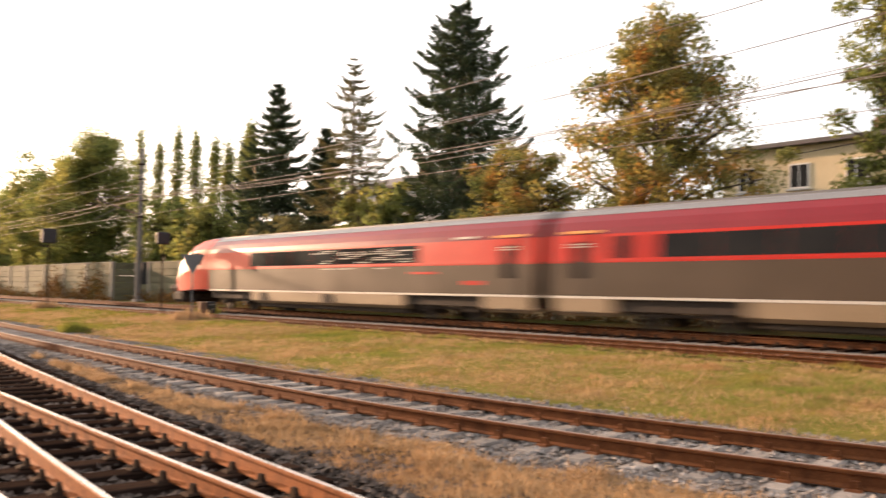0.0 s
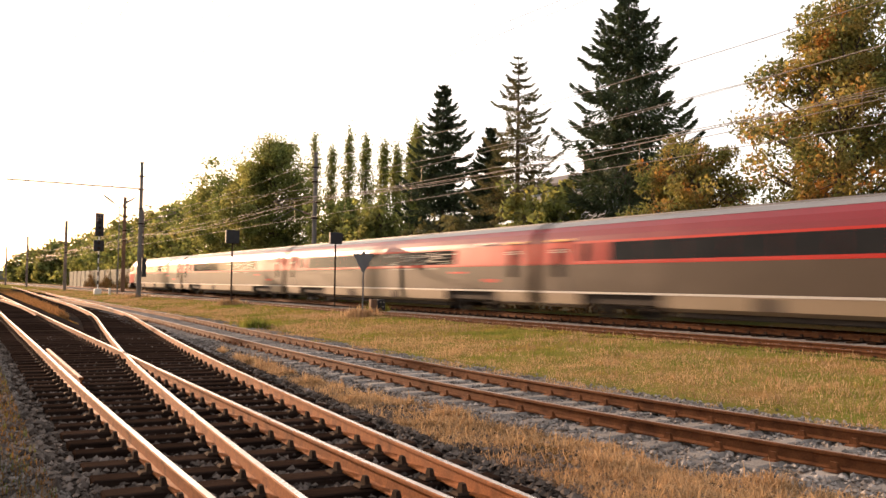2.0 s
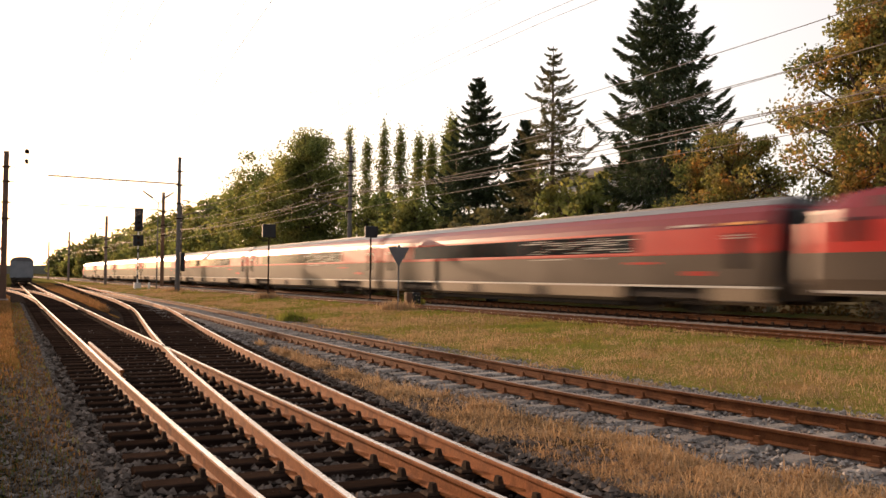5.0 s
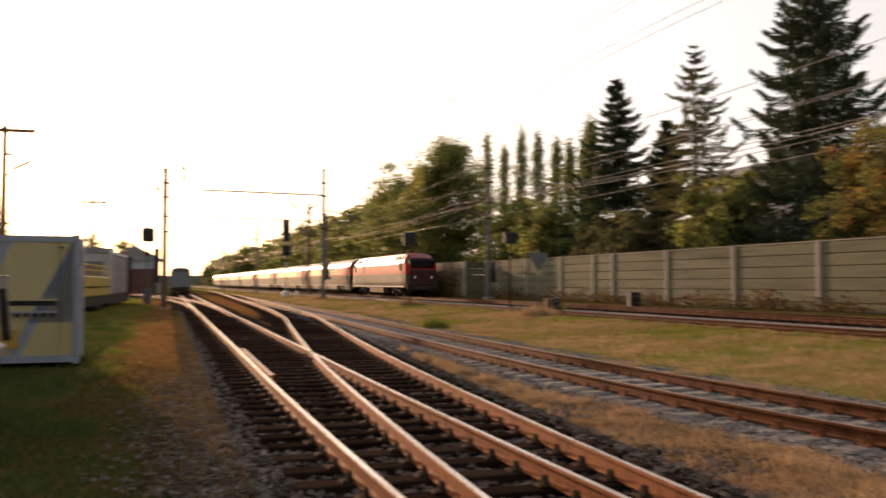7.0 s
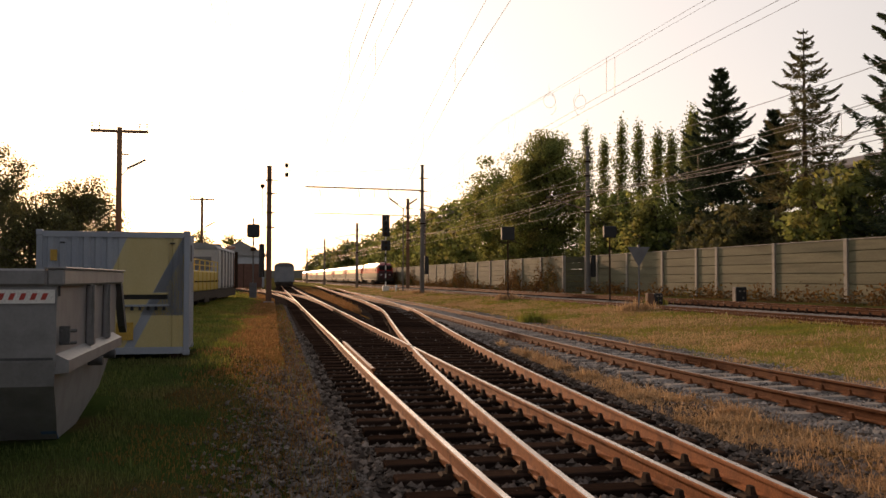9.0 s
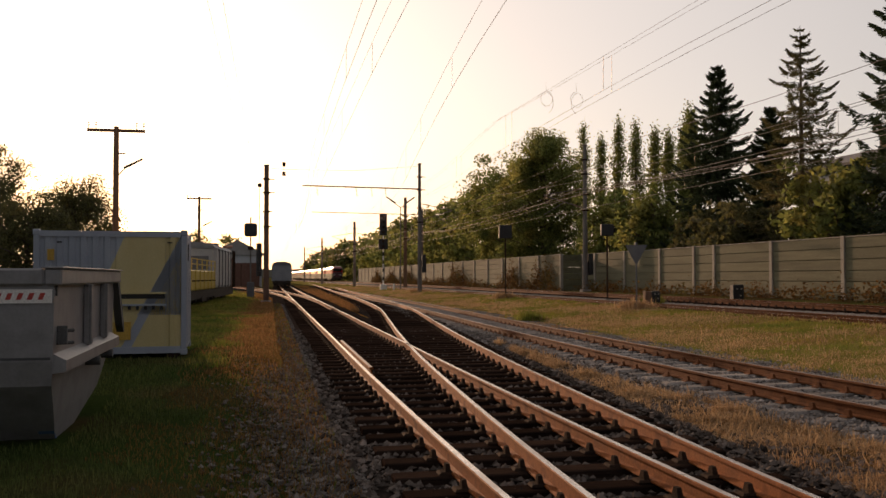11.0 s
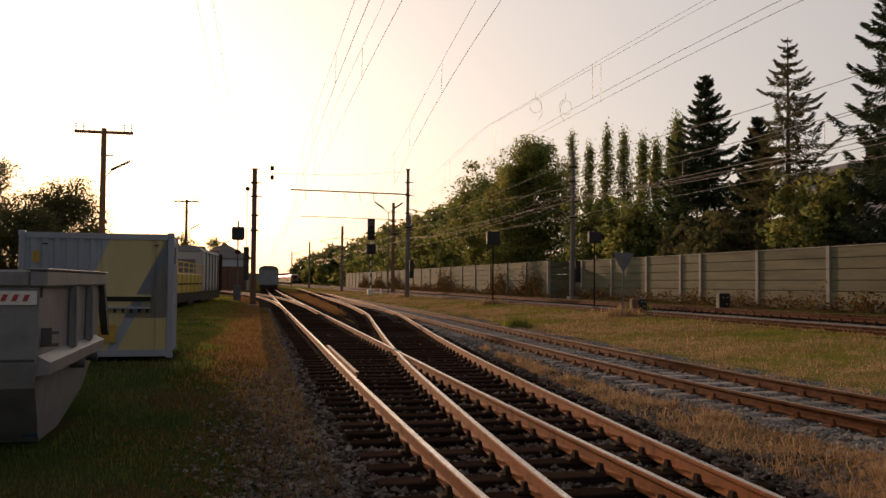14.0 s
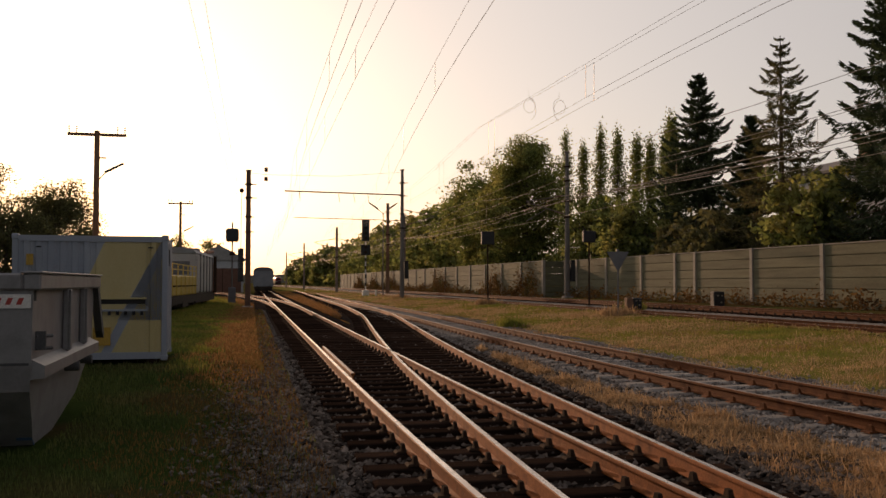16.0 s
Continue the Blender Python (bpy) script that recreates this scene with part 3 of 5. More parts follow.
SIDE = [(0.98, 1.40), (1.95, 1.41), (2.02, 1.41), (2.78, 1.36), (2.98, 1.31)]


def shell(name, y0, y1, levels, material, parent, label="", taper=None):
    """Part of a car's body: a band round both sides, closed at its ends; levels are height and half width."""
    verts, faces = [], []
    ys = [y0, y1]
    n = len(levels)
    ring = [(w, z) for z, w in levels] + [(-w, z) for z, w in reversed(levels)]
    k = len(ring)
    for y in ys:
        verts += [(w, y, z) for w, z in ring]
    for j in range(k):
        faces.append((j, (j + 1) % k, k + (j + 1) % k, k + j))
    faces += [tuple(range(k)), tuple(range(2 * k - 1, k - 1, -1))]
    bm = bmesh.new()
    vs = [bm.verts.new(v) for v in verts]
    for f in faces:
        bm.faces.new([vs[i] for i in f])
    return part(name, bm, material, parent, label)


ROOF = [(2.98, 1.31), (3.2, 1.21), (3.4, 1.04)]
ROOF_TOP = [(3.402, 1.05), (3.56, 0.82), (3.66, 0.5), (3.70, 0.12)]


def bogie(parent, y, wheel_r=0.45):
    b = part("bogie", add_box(add_box(add_box(bmesh.new(), (-1.1, y - 1.75, 0.42), (-0.92, y + 1.75, 0.66), 0.04), (0.92, y - 1.75, 0.42), (1.1, y + 1.75, 0.66), 0.04), (-1.0, y - 0.3, 0.4), (1.0, y + 0.3, 0.72), 0.04), M["under"], parent)
    for dy in (-1.25, 1.25):
        bm = bmesh.new()
        for s in (-1, 1):
            add_rod(bm, (s * 0.69, y + dy, wheel_r), (s * 0.82, y + dy, wheel_r), wheel_r, n=20)
        add_rod(bm, (-0.7, y + dy, wheel_r), (0.7, y + dy, wheel_r), 0.08)
        part("wheelset", bm, M["under"], b)
        for s in (-1, 1):
            part("axle_box", add_box(bmesh.new(), (s * 0.9, y + dy - 0.2, 0.3), (s * 1.16, y + dy + 0.2, 0.62), 0.05), M["under"], b)
    for s in (-1, 1):
        part("damper", add_rod(bmesh.new(), (s * 1.15, y - 0.6, 0.55), (s * 1.15, y + 0.5, 0.62), 0.06), M["car_skirt"], b)


def windows(parent, spans, z0=2.08, z1=2.72):
    for a, b in spans:
        for s in (-1, 1):
            bm = bmesh.new()
            v = [bm.verts.new(p) for p in ((s * 1.413, a, z0), (s * 1.413, b, z0), (s * 1.372, b, z1), (s * 1.372, a, z1))]
            w = [bm.verts.new((p.co.x - s * 0.03, p.co.y, p.co.z)) for p in v]
            bm.faces.new(v)
            bm.faces.new(w[::-1])
            for i in range(4):
                bm.faces.new((v[i], w[i], w[(i + 1) % 4], v[(i + 1) % 4]))
            part("window", bm, M["glass"], parent)


def door(parent, y, s):
    d = part("door", add_box(bmesh.new(), (s * 1.385, y - 0.45, 1.0), (s * 1.418, y + 0.45, 2.8), 0.01), M["car_umber"], parent, "plug door in red and umber")
    part("door_top", add_box(bmesh.new(), (s * 1.385, y - 0.45, 2.0), (s * 1.42, y + 0.45, 2.8), 0.01), M["car_red"], d)
    part("door_edge", add_box(bmesh.new(), (s * 1.38, y - 0.52, 1.0), (s * 1.416, y - 0.46, 2.84), 0.005), M["black"], parent)
    part("pane", add_box(bmesh.new(), (s * 1.40, y - 0.26, 1.5), (s * 1.426, y + 0.26, 2.6), 0.01), M["glass"], d)
    for z in (2.42, 2.5):
        part("door_mark", add_box(bmesh.new(), (s * 1.40, y - 0.36, z), (s * 1.43, y + 0.36, z + 0.035), 0.004), M["car_line"], d, "pale marking")
    part("lintel", add_box(bmesh.new(), (s * 1.37, y - 0.7, 2.84), (s * 1.405, y + 0.7, 2.92), 0.005), M["orange"], parent)
    part("step", add_box(bmesh.new(), (s * 1.05, y - 0.4, 0.45), (s * 1.38, y + 0.4, 0.52), 0.01), M["under"], parent)


def skirts(parent, spans):
    for a, b in spans:
        for s in (-1, 1):
            prism("skirt", [(s * 1.40, 0.90), (s * 1.36, 0.5), (s * 1.2, 0.38), (s * 1.1, 0.38), (s * 1.1, 0.90)], "y", a, b, M["car_skirt"], parent)


def stripes(parent, a, b):
    for s in (-1, 1):
        box("stripe", (s * 1.36, a, 0.9), (s * 1.412, b, 0.97), M["car_line"], parent, "pale stripe")
        box("red_line", (s * 1.38, a, 1.96), (s * 1.417, b, 2.015), M["car_red"], parent)


def lettering(parent, y, z=2.35, reach=6.0):
    """Unreadable white lettering on the side, as thin bars in lines."""
    rnd = random.Random(12)
    for row, dz in enumerate((0.27, 0.19, 0.11, 0.03, -0.05, -0.13, -0.22, -0.47)):
        yy = y + rnd.uniform(0, 0.8)
        while yy < y + reach:
            n = rnd.uniform(0.5, 1.5)
            if rnd.random() < (0.5 if row < 6 else 0.75):
                for s in (-1, 1):
                    zz = z + dz
                    w = 1.412 - max(0, zz - 2.02) * 0.062
                    box("lettering_bar", (s * (w - 0.01), yy, zz), (s * (w + 0.006), yy + n, zz + 0.028), M["car_line"], parent)
            yy += n + rnd.uniform(0.15, 0.6)


def coach(front=False):
    """A coach; y is ahead, the origin lies on the rails at its middle."""
    c = thing("train_coach", (0, 0, 0), "red and umber express coach with dark windows, running", "train car", "coaches of the express train")
    h = PITCH / 2
    y0, y1 = -h + 0.3, h - 0.3 - (5.2 if front else 0)
    shell("lower_side", y0, y1, SIDE[:2] + [(2.02, 1.41)], M["car_umber"], c, "umber grey lower side")
    shell("window_band", y0, y1, [(2.02, 1.41), (2.80, 1.365)], M["car_red"], c, "bright red window band")
    shell("upper_side", y0, y1, [(2.80, 1.362), (2.98, 1.312)] + ROOF[1:], M["car_maroon"], c, "ruby red cant rail")
    shell("roof", y0, y1, ROOF_TOP, M["car_roof"], c, "ribbed grey roof")
    for s in (-0.62, -0.3, 0.3, 0.62):
        box("roof_rib", (s - 0.02, y0 + 0.4, 3.6 if abs(s) > 0.5 else 3.66), (s + 0.02, y1 - 0.4, 3.66 if abs(s) > 0.5 else 3.71), M["car_roof"], c)
    box("underframe", (-1.25, y0 + 0.2, 0.55), (1.25, y1 - 0.2, 0.985), M["under"], c)
    stripes(c, y0, y1)
    spans = [(-8.4 + 1.88 * i, -8.4 + 1.88 * i + 1.855) for i in range(7 if front else 10)]
    windows(c, spans)
    if not front:
        windows(c, [(11.15, 11.9)])
    for s in (-1, 1):
        door(c, -h + 1.55, s)
        if not front:
            door(c, h - 1.55, s)
        box("route_display", (s * 1.37, -11.5, 2.86), (s * 1.40, -10.4, 2.93), M["car_line"], c)
        box("emblem", (s * 1.39, -11.9, 1.28), (s * 1.416, -10.9, 1.42), M["car_red"], c, "red emblem shape")
        box("emblem", (s * 1.39, -9.4, 1.66), (s * 1.416, -7.9, 1.74), M["car_red"], c, "red emblem shape")
    lettering(c, -8.2)
    ends = (-h + 5.0, h - (8.0 if front else 5.0))
    box("equipment_case", (-1.08, ends[0] + 2.4, 0.2), (1.08, ends[1] - 2.4, 0.56), M["under"], c, "dark cases under the floor", bevel=0.04)
    for y in ends:
        bogie(c, y)
    skirts(c, [(-h + 0.5, ends[0] - 2.2), (ends[0] + 2.2, ends[1] - 2.2)] + ([] if front else [(ends[1] + 2.2, h - 0.5)]))
    for y in (-2.6, 2.9):
        for s in (-1, 1):
            box("vent", (s * 1.3, y, 0.5), (s * 1.402, y + 0.8, 0.86), M["under"], c)
    part("gangway", add_box(bmesh.new(), (-1.05, -h - 0.02, 1.0), (1.05, -h + 0.32, 3.3), 0.08), M["black"], c, "black rubber gangway")
    if not front:
        part("gangway", add_box(bmesh.new(), (-1.05, h - 0.32, 1.0), (1.05, h + 0.02, 3.3), 0.08), M["black"], c, "black rubber gangway")
    else:
        nose(c, y1)
    return c


def loft(name, rings, material, parent, label=""):
    """Skin over rings of (half width, z) points, given with their y, closed at the ends."""
    bm = bmesh.new()
    rows = []
    for y, ring in rings:
        full = [(w, z) for w, z in ring] + [(-w, z) for w, z in reversed(ring)]
        rows.append([bm.verts.new((w, y, z)) for w, z in full])
    k = len(rows[0])
    for a, b in zip(rows[:-1], rows[1:]):
        for j in range(k):
            bm.faces.new((a[j], a[(j + 1) % k], b[(j + 1) % k], b[j]))
    bm.faces.new(rows[0])
    bm.faces.new(rows[-1][::-1])
    ob = part(name, bm, material, parent, label)
    return ob


def nose(c, y1):
    """The rounded driving cab of the leading car."""
    def ring(w, lo, mid, top):
        return [(w * 0.95, lo), (w, mid), (w * 0.93, mid + (top - mid) * 0.62), (w * 0.62, mid + (top - mid) * 0.93), (w * 0.2, top)]
    rings = [(y1, ring(1.41, 0.98, 2.0, 3.70)), (y1 + 1.6, ring(1.40, 0.95, 2.0, 3.64)), (y1 + 2.9, ring(1.36, 0.9, 1.9, 3.36)), (y1 + 4.0, ring(1.24, 0.85, 1.7, 2.75)), (y1 + 4.8, ring(1.02, 0.85, 1.45, 2.0)), (y1 + 5.2, ring(0.7, 0.9, 1.3, 1.6))]
    loft("cab", rings, M["car_red"], c, "rounded red driving cab")
    loft("cab_roof", [(y - 0.02, [(w * 0.7 + 0.2, z + 0.004) for w, z in r[2:]]) for y, r in rings[:3]], M["car_roof"], c)
    for s in (-1, 1):
        prism("cab_window", [(y1 + 1.2, 2.25), (y1 + 2.6, 2.25), (y1 + 1.9, 2.85), (y1 + 1.2, 2.85)], "x", s * 1.33, s * 1.42, M["glass"], c)
        part("headlight", add_rod(bmesh.new(), (s * 0.75, y1 + 4.7, 1.35), (s * 0.75, y1 + 5.02, 1.35), 0.13), M["white"], c)
        part("buffer", add_rod(bmesh.new(), (s * 0.87, y1 + 4.6, 1.0), (s * 0.87, y1 + 5.6, 1.0), 0.2), M["under"], c)
    part("windscreen", add_box(bmesh.new(), (-0.95, y1 + 3.35, 2.45), (0.95, y1 + 3.55, 2.95), 0.05), M["glass"], c)
    part("plough", add_box(bmesh.new(), (-1.2, y1 + 3.6, 0.25), (1.2, y1 + 4.9, 0.85), 0.15), M["under"], c)


def locomotive():
    """The pushing locomotive; its cab at the rear looks back along the line."""
    c = thing("locomotive", (0, 0, 0), "red and umber electric locomotive pushing at the train's end", "locomotive")
    h = LOCO / 2 - 0.6
    def ring(w, lo, mid, top):
        return [(w, lo), (w, mid), (w * 0.985, mid + (top - mid) * 0.5), (w * 0.82, mid + (top - mid) * 0.84), (w * 0.3, top)]
    low = [(-h, 1.16), (-h + 0.5, 1.36), (-h + 1.6, 1.43), (h - 1.6, 1.43), (h - 0.5, 1.36), (h, 1.16)]
    loft("lower_body", [(y, [(w * 0.97, 0.75), (w, 1.2), (w, 1.92)]) for y, w in low], M["car_umber"], c, "umber grey lower body")
    loft("middle_band", [(y + (0.12 if y < 0 else -0.12), [(w, 1.92), (w, 2.2), (w * 0.99, 2.75)]) for y, w in low], M["car_red"], c, "bright red band")
    up = [(-h + 0.45, 1.05, 3.25), (-h + 1.2, 1.33, 3.62), (-h + 2.2, 1.40, 3.72), (h - 2.2, 1.40, 3.72), (h - 1.2, 1.33, 3.62), (h - 0.45, 1.05, 3.25)]
    loft("roof_body", [(y, [(w, 2.75), (w * 0.94, 3.1), (w * 0.72, top - 0.12), (w * 0.25, top)]) for y, w, top in up], M["car_maroon"], c, "ruby red roof hood")
    for e in (-1, 1):
        part("windscreen", add_box(bmesh.new(), (-1.1, e * (h - 0.9), 2.3), (1.1, e * (h - 0.0), 3.2), 0.2), M["glass"], c, "wide dark windscreen")
        part("front_panel", add_box(bmesh.new(), (-1.14, e * (h - 0.3), 0.9), (1.14, e * (h + 0.06), 2.3), 0.12), M["loco_front"], c, "front panel, shade put into its dark maroon")
        for s in (-1, 1):
            part("headlight", add_rod(bmesh.new(), (s * 0.72, e * (h - 0.05), 1.62), (s * 0.72, e * (h + 0.1), 1.62), 0.12), M["white"], c)
            b = part("buffer", add_rod(bmesh.new(), (s * 0.87, e * (h - 0.1), 1.0), (s * 0.87, e * (h + 0.5), 1.0), 0.09), M["under"], c)
            part("buffer_head", add_rod(bmesh.new(), (s * 0.87, e * (h + 0.48), 1.0), (s * 0.87, e * (h + 0.58), 1.0), 0.24, n=16), M["under"], b)
            box("cab_window", (s * 1.36, e * (h - 2.0) - 0.35, 2.2), (s * 1.445, e * (h - 2.0) + 0.35, 2.85), M["glass"], c, bevel=0.02)
            box("roof_vent", (s * 0.95, e * (h - 3.2) - 0.5, 3.1), (s * 1.32, e * (h - 3.2) + 0.5, 3.38), M["black"], c)
        part("beam", add_box(bmesh.new(), (-1.35, e * (h - 0.25), 0.55), (1.35, e * (h + 0.0), 1.1), 0.05), M["under"], c)
    for s in (-1, 1):
        box("stripe", (s * 1.39, -h + 1.0, 0.82), (s * 1.437, h - 1.0, 0.9), M["car_line"], c)
        box("cab_door", (s * 1.39, h * 0.45, 0.95), (s * 1.437, h * 0.45 + 0.35, 2.9), M["car_umber"], c)
        prism("side_tank", [(s * 1.38, 0.75), (s * 1.3, 0.3), (s * 0.9, 0.25), (s * 0.9, 0.75)], "y", -2.6, 2.6, M["car_skirt"], c)
    lettering(c, -6.2, 2.3, 4.0)
    for y in (-h + 4.1, h - 4.1):
        bogie(c, y, 0.52)
    for y in (-h + 3.4, -h + 5.6, 3.2):
        part("insulator", add_rod(bmesh.new(), (0, y, 3.65), (0, y, 3.95), 0.09), M["iron"], c)
    part("roof_line", add_rod(bmesh.new(), (0, -h + 3, 3.95), (0, h - 3, 3.95), 0.04), M["iron"], c)
    bm = bmesh.new()
    for s in (-0.45, 0.45):
        add_rod(bm, (s, -h + 4.6, 3.75), (s * 0.8, -h + 3.0, 4.55), 0.04)
        add_rod(bm, (s * 0.8, -h + 3.0, 4.55), (s, -h + 4.2, 5.22), 0.03)
    add_rod(bm, (-0.8, -h + 4.2, 5.24), (0.8, -h + 4.2, 5.24), 0.04)
    part("pantograph", bm, M["iron"], c, "raised pantograph")
    return c


TRAIN_RAIL = 0.6
coaches = [coach(True), coach(False)]
coaches[0]["label"] = "leading driving coach of the red express train"
coaches += [copy_thing(coaches[1], Matrix.Identity(4)) for _ in range(5)]
engine = locomotive()
SPEED, GAIN, FRONT = 33.45, 0.66, 49.4


def motions():
    """The train runs away along the far main line, gaining a little speed."""
    def gone(t):
        return SPEED * t + GAIN / 2 * t * t if t < 9 else SPEED * t + GAIN * 9 * t - GAIN / 2 * 81
    for i, ob in enumerate(coaches + [engine]):
        back = PITCH * (i + 0.5) if i < 7 else PITCH * 7 + LOCO / 2
        walk(ob, [(t, pose(21.9, FRONT - back + gone(t), TRAIN_RAIL)) for t in range(17)])


# ---- masts, poles and wires ----
def h_beam(bm, z0, z1, w0, w1, index=0):
    """A tapering H-shaped mast."""
    for u0, u1, v0, v1 in ((-1, 1, -1, -0.82), (-1, 1, 0.82, 1), (-0.1, 0.1, -0.82, 0.82)):
        lo = [bm.verts.new((x * w0, y * w0, z0)) for x, y in ((u0, v0), (u1, v0), (u1, v1), (u0, v1))]
        hi = [bm.verts.new((x * w1, y * w1, z1)) for x, y in ((u0, v0), (u1, v0), (u1, v1), (u0, v1))]
        bm.faces.new(lo[::-1])
        bm.faces.new(hi)
        for i in range(4):
            bm.faces.new((lo[i], lo[(i + 1) % 4], hi[(i + 1) % 4], hi[i]))


def insulators(bm, a, b, n=5, r=0.07):
    a, b = Vector(a), Vector(b)
    for i in range(n):
        p = a.lerp(b, (i + 0.5) / n)
        q = (b - a).normalized() * 0.025
        add_rod(bm, p - q, p + q, r, n=8)


def mast(at, height, reach, label, arms=(), material="mast", boom=None, box_at=None, weights=False):
    """A catenary mast. arms: (height, reach) of slanting cantilevers; boom: height and reach of a long level beam."""
    m = thing("catenary_mast", at, label, "catenary mast", "catenary masts")
    bm = bmesh.new()
    if material == "mast_grey":
        add_rod(bm, (0, 0, -0.3), (0, 0, height), 0.21, 0.13, 12)
    else:
        h_beam(bm, -0.3, height, 0.19, 0.15)
    part("shaft", bm, M[material], m)
    part("cap", add_box(bmesh.new(), (-0.19, -0.19, height), (0.19, 0.19, height + 0.1), 0.04), M["mast"], m)
    part("foundation", add_box(bmesh.new(), (-0.35, -0.35, -0.4), (0.35, 0.35, 0.12), 0.04), M["concrete"], m)
    for z, r in arms:
        bm = bmesh.new()
        add_rod(bm, (0, 0, z), (r, 0, z + 0.9), 0.035)
        add_rod(bm, (0, 0, z + 1.5), (r, 0, z + 0.95), 0.03)
        add_rod(bm, (r * 0.5, 0, z + 0.45), (r * 1.02, 0, z - 0.55), 0.025)
        a = part("cantilever", bm, M["mast"], m)
        for za, zb in ((0.1, 0.27), (1.45, 1.34)):
            bm = bmesh.new()
            insulators(bm, (r * 0.12, 0, z + za), (r * 0.3, 0, z + zb))
            part("insulator", bm, M["wood_pole"], a)
    if boom:
        for z, r in boom:
            bm = bmesh.new()
            add_rod(bm, (0, 0, z), (r, 0, z + 0.12), 0.06 if z > 8.5 else 0.03)
            b = part("boom", bm, M["mast"], m, "long level boom over the sidings")
            if z > 8.5:
                for k in (0.3, 0.42, 0.55, 0.88):
                    bm = bmesh.new()
                    insulators(bm, (r * k, 0, z), (r * k + 0.12, 0, z - 0.75), 6, 0.055)
                    part("insulator", bm, M["wood_pole"], b)
    for z in (height * 0.55, height * 0.66, height * 0.8, height * 0.9):
        part("bracket", add_box(add_box(bmesh.new(), (-0.24, -0.2, z), (0.24, 0.2, z + 0.09), 0.01), (0.1, -0.05, z + 0.02), (0.55 if z > height * 0.7 else 0.38, 0.05, z + 0.07), 0.005), M["iron"], m)
    if box_at:
        part("switch_box", add_box(bmesh.new(), (-0.42 if box_at < 0 else 0.2, -0.25, abs(box_at)), (-0.2 if box_at < 0 else 0.55, 0.25, abs(box_at) + 1.6), 0.03), M["black"], m)
    if weights:
        for i in range(14):
            part("tension_weight", add_rod(bmesh.new(), (-0.48, 0, 1.75 + i * 0.16), (-0.48, 0, 1.9 + i * 0.16), 0.19, n=12), M["black"], m, "round black tension weight")
        part("weight_rope", add_rod(bmesh.new(), (-0.48, 0, 3.8), (-0.45, 0, 7.9), 0.02), M["wire"], m)
        part("pulley", add_rod(bmesh.new(), (-0.45, -0.05, 7.9), (-0.45, 0.05, 7.9), 0.15, n=16), M["iron"], m)
    return m


mast((1.2, 62.6, 0), 9.2, 0, "brown catenary mast with tension weights beside the siding", material="mast_brown", weights=True)
mast((15.0, 80, 0.15), 11.6, 0, "grey catenary mast carrying a long boom over the sidings", material="mast_grey", boom=[(9.4, -10.4), (7.1, -9.6)], arms=[(6.6, 2.95)], box_at=1.9)
mast((24.7, 64.4, 0.6), 10.9, 0, "slim catenary mast before the noise wall", material="mast_grey", arms=[(6.2, -3.2)], box_at=1.2)
mast((15.0, 131, 0.15), 9.4, 0, "distant catenary mast beside the main line", arms=[(6.4, -3.2), (6.4, 2.95)])
mast((15.0, 190, 0.15), 9.6, 0, "distant catenary mast beside the main line", arms=[(6.4, -3.2), (6.4, 2.95)])
mast((24.9, 131, 0.6), 10.9, 0, "distant catenary mast before the noise wall", arms=[(6.2, -3.2)])
mast((24.9, 4.0, 0.6), 11.0, 0, "catenary mast before the noise wall", material="mast_grey", arms=[(6.2, -3.2)])
mast((15.0, 250, 0.15), 9.6, 0, "distant catenary mast beside the main line", arms=[(6.4, 2.95)])
mast((18.5, 108, 0.15), 11.0, 0, "slim dark mast beyond the signal", material="wood_pole")


def wire(points, r, label="thin overhead wire"):
    """A wire of four-sided section through points."""
    pts = [Vector(p) for p in points]
    verts, faces = [], []
    for i, p in enumerate(pts):
        d = (pts[min(i + 1, len(pts) - 1)] - pts[max(i - 1, 0)]).normalized()
        u = d.cross(Vector((0, 0, 1))).normalized()
        w = u.cross(d)
        verts += [p + u * r, p + w * r, p - u * r, p - w * r]
    for i in range(len(pts) - 1):
        for j in range(4):
            a, b = i * 4 + j, i * 4 + (j + 1) % 4
            faces.append((a, b, b + 4, a + 4))
    return new("overhead_wire", as_mesh("overhead_wire", verts, faces, M["wire"]))


def catenary(line, y0, y1, low, high, supports, r=0.011, shift=0.0):
    """A contact wire with its sagging carrier and droppers above a track."""
    ys = list(np.arange(y0, y1, 3.0)) + [y1]
    def carrier(y):
        k = max([s for s in supports if s <= y], default=supports[0] - 60)
        n = min([s for s in supports if s > y], default=supports[-1] + 60)
        u = (y - k) / (n - k)
        return high - 4 * (high - low - 0.35) * 0.75 * u * (1 - u)
    ob = wire([(line.one(y) + shift, y, low) for y in ys], r)
    tagged(ob, "contact wire hung over the track from its carrier wire", "wire", "overhead wires")
    c = wire([(line.one(y) + shift, y, carrier(y)) for y in ys], r * 0.8)
    c.name = "carrier_wire"
    c.parent = ob
    for y in np.arange(y0 + 4, min(y1, 160), 9.0):
        d = wire([(line.one(y) + shift, y, low), (line.one(y) + shift + 0.01, y + 0.01, carrier(y))], 0.006)
        d.name = "dropper"
        d.parent = ob


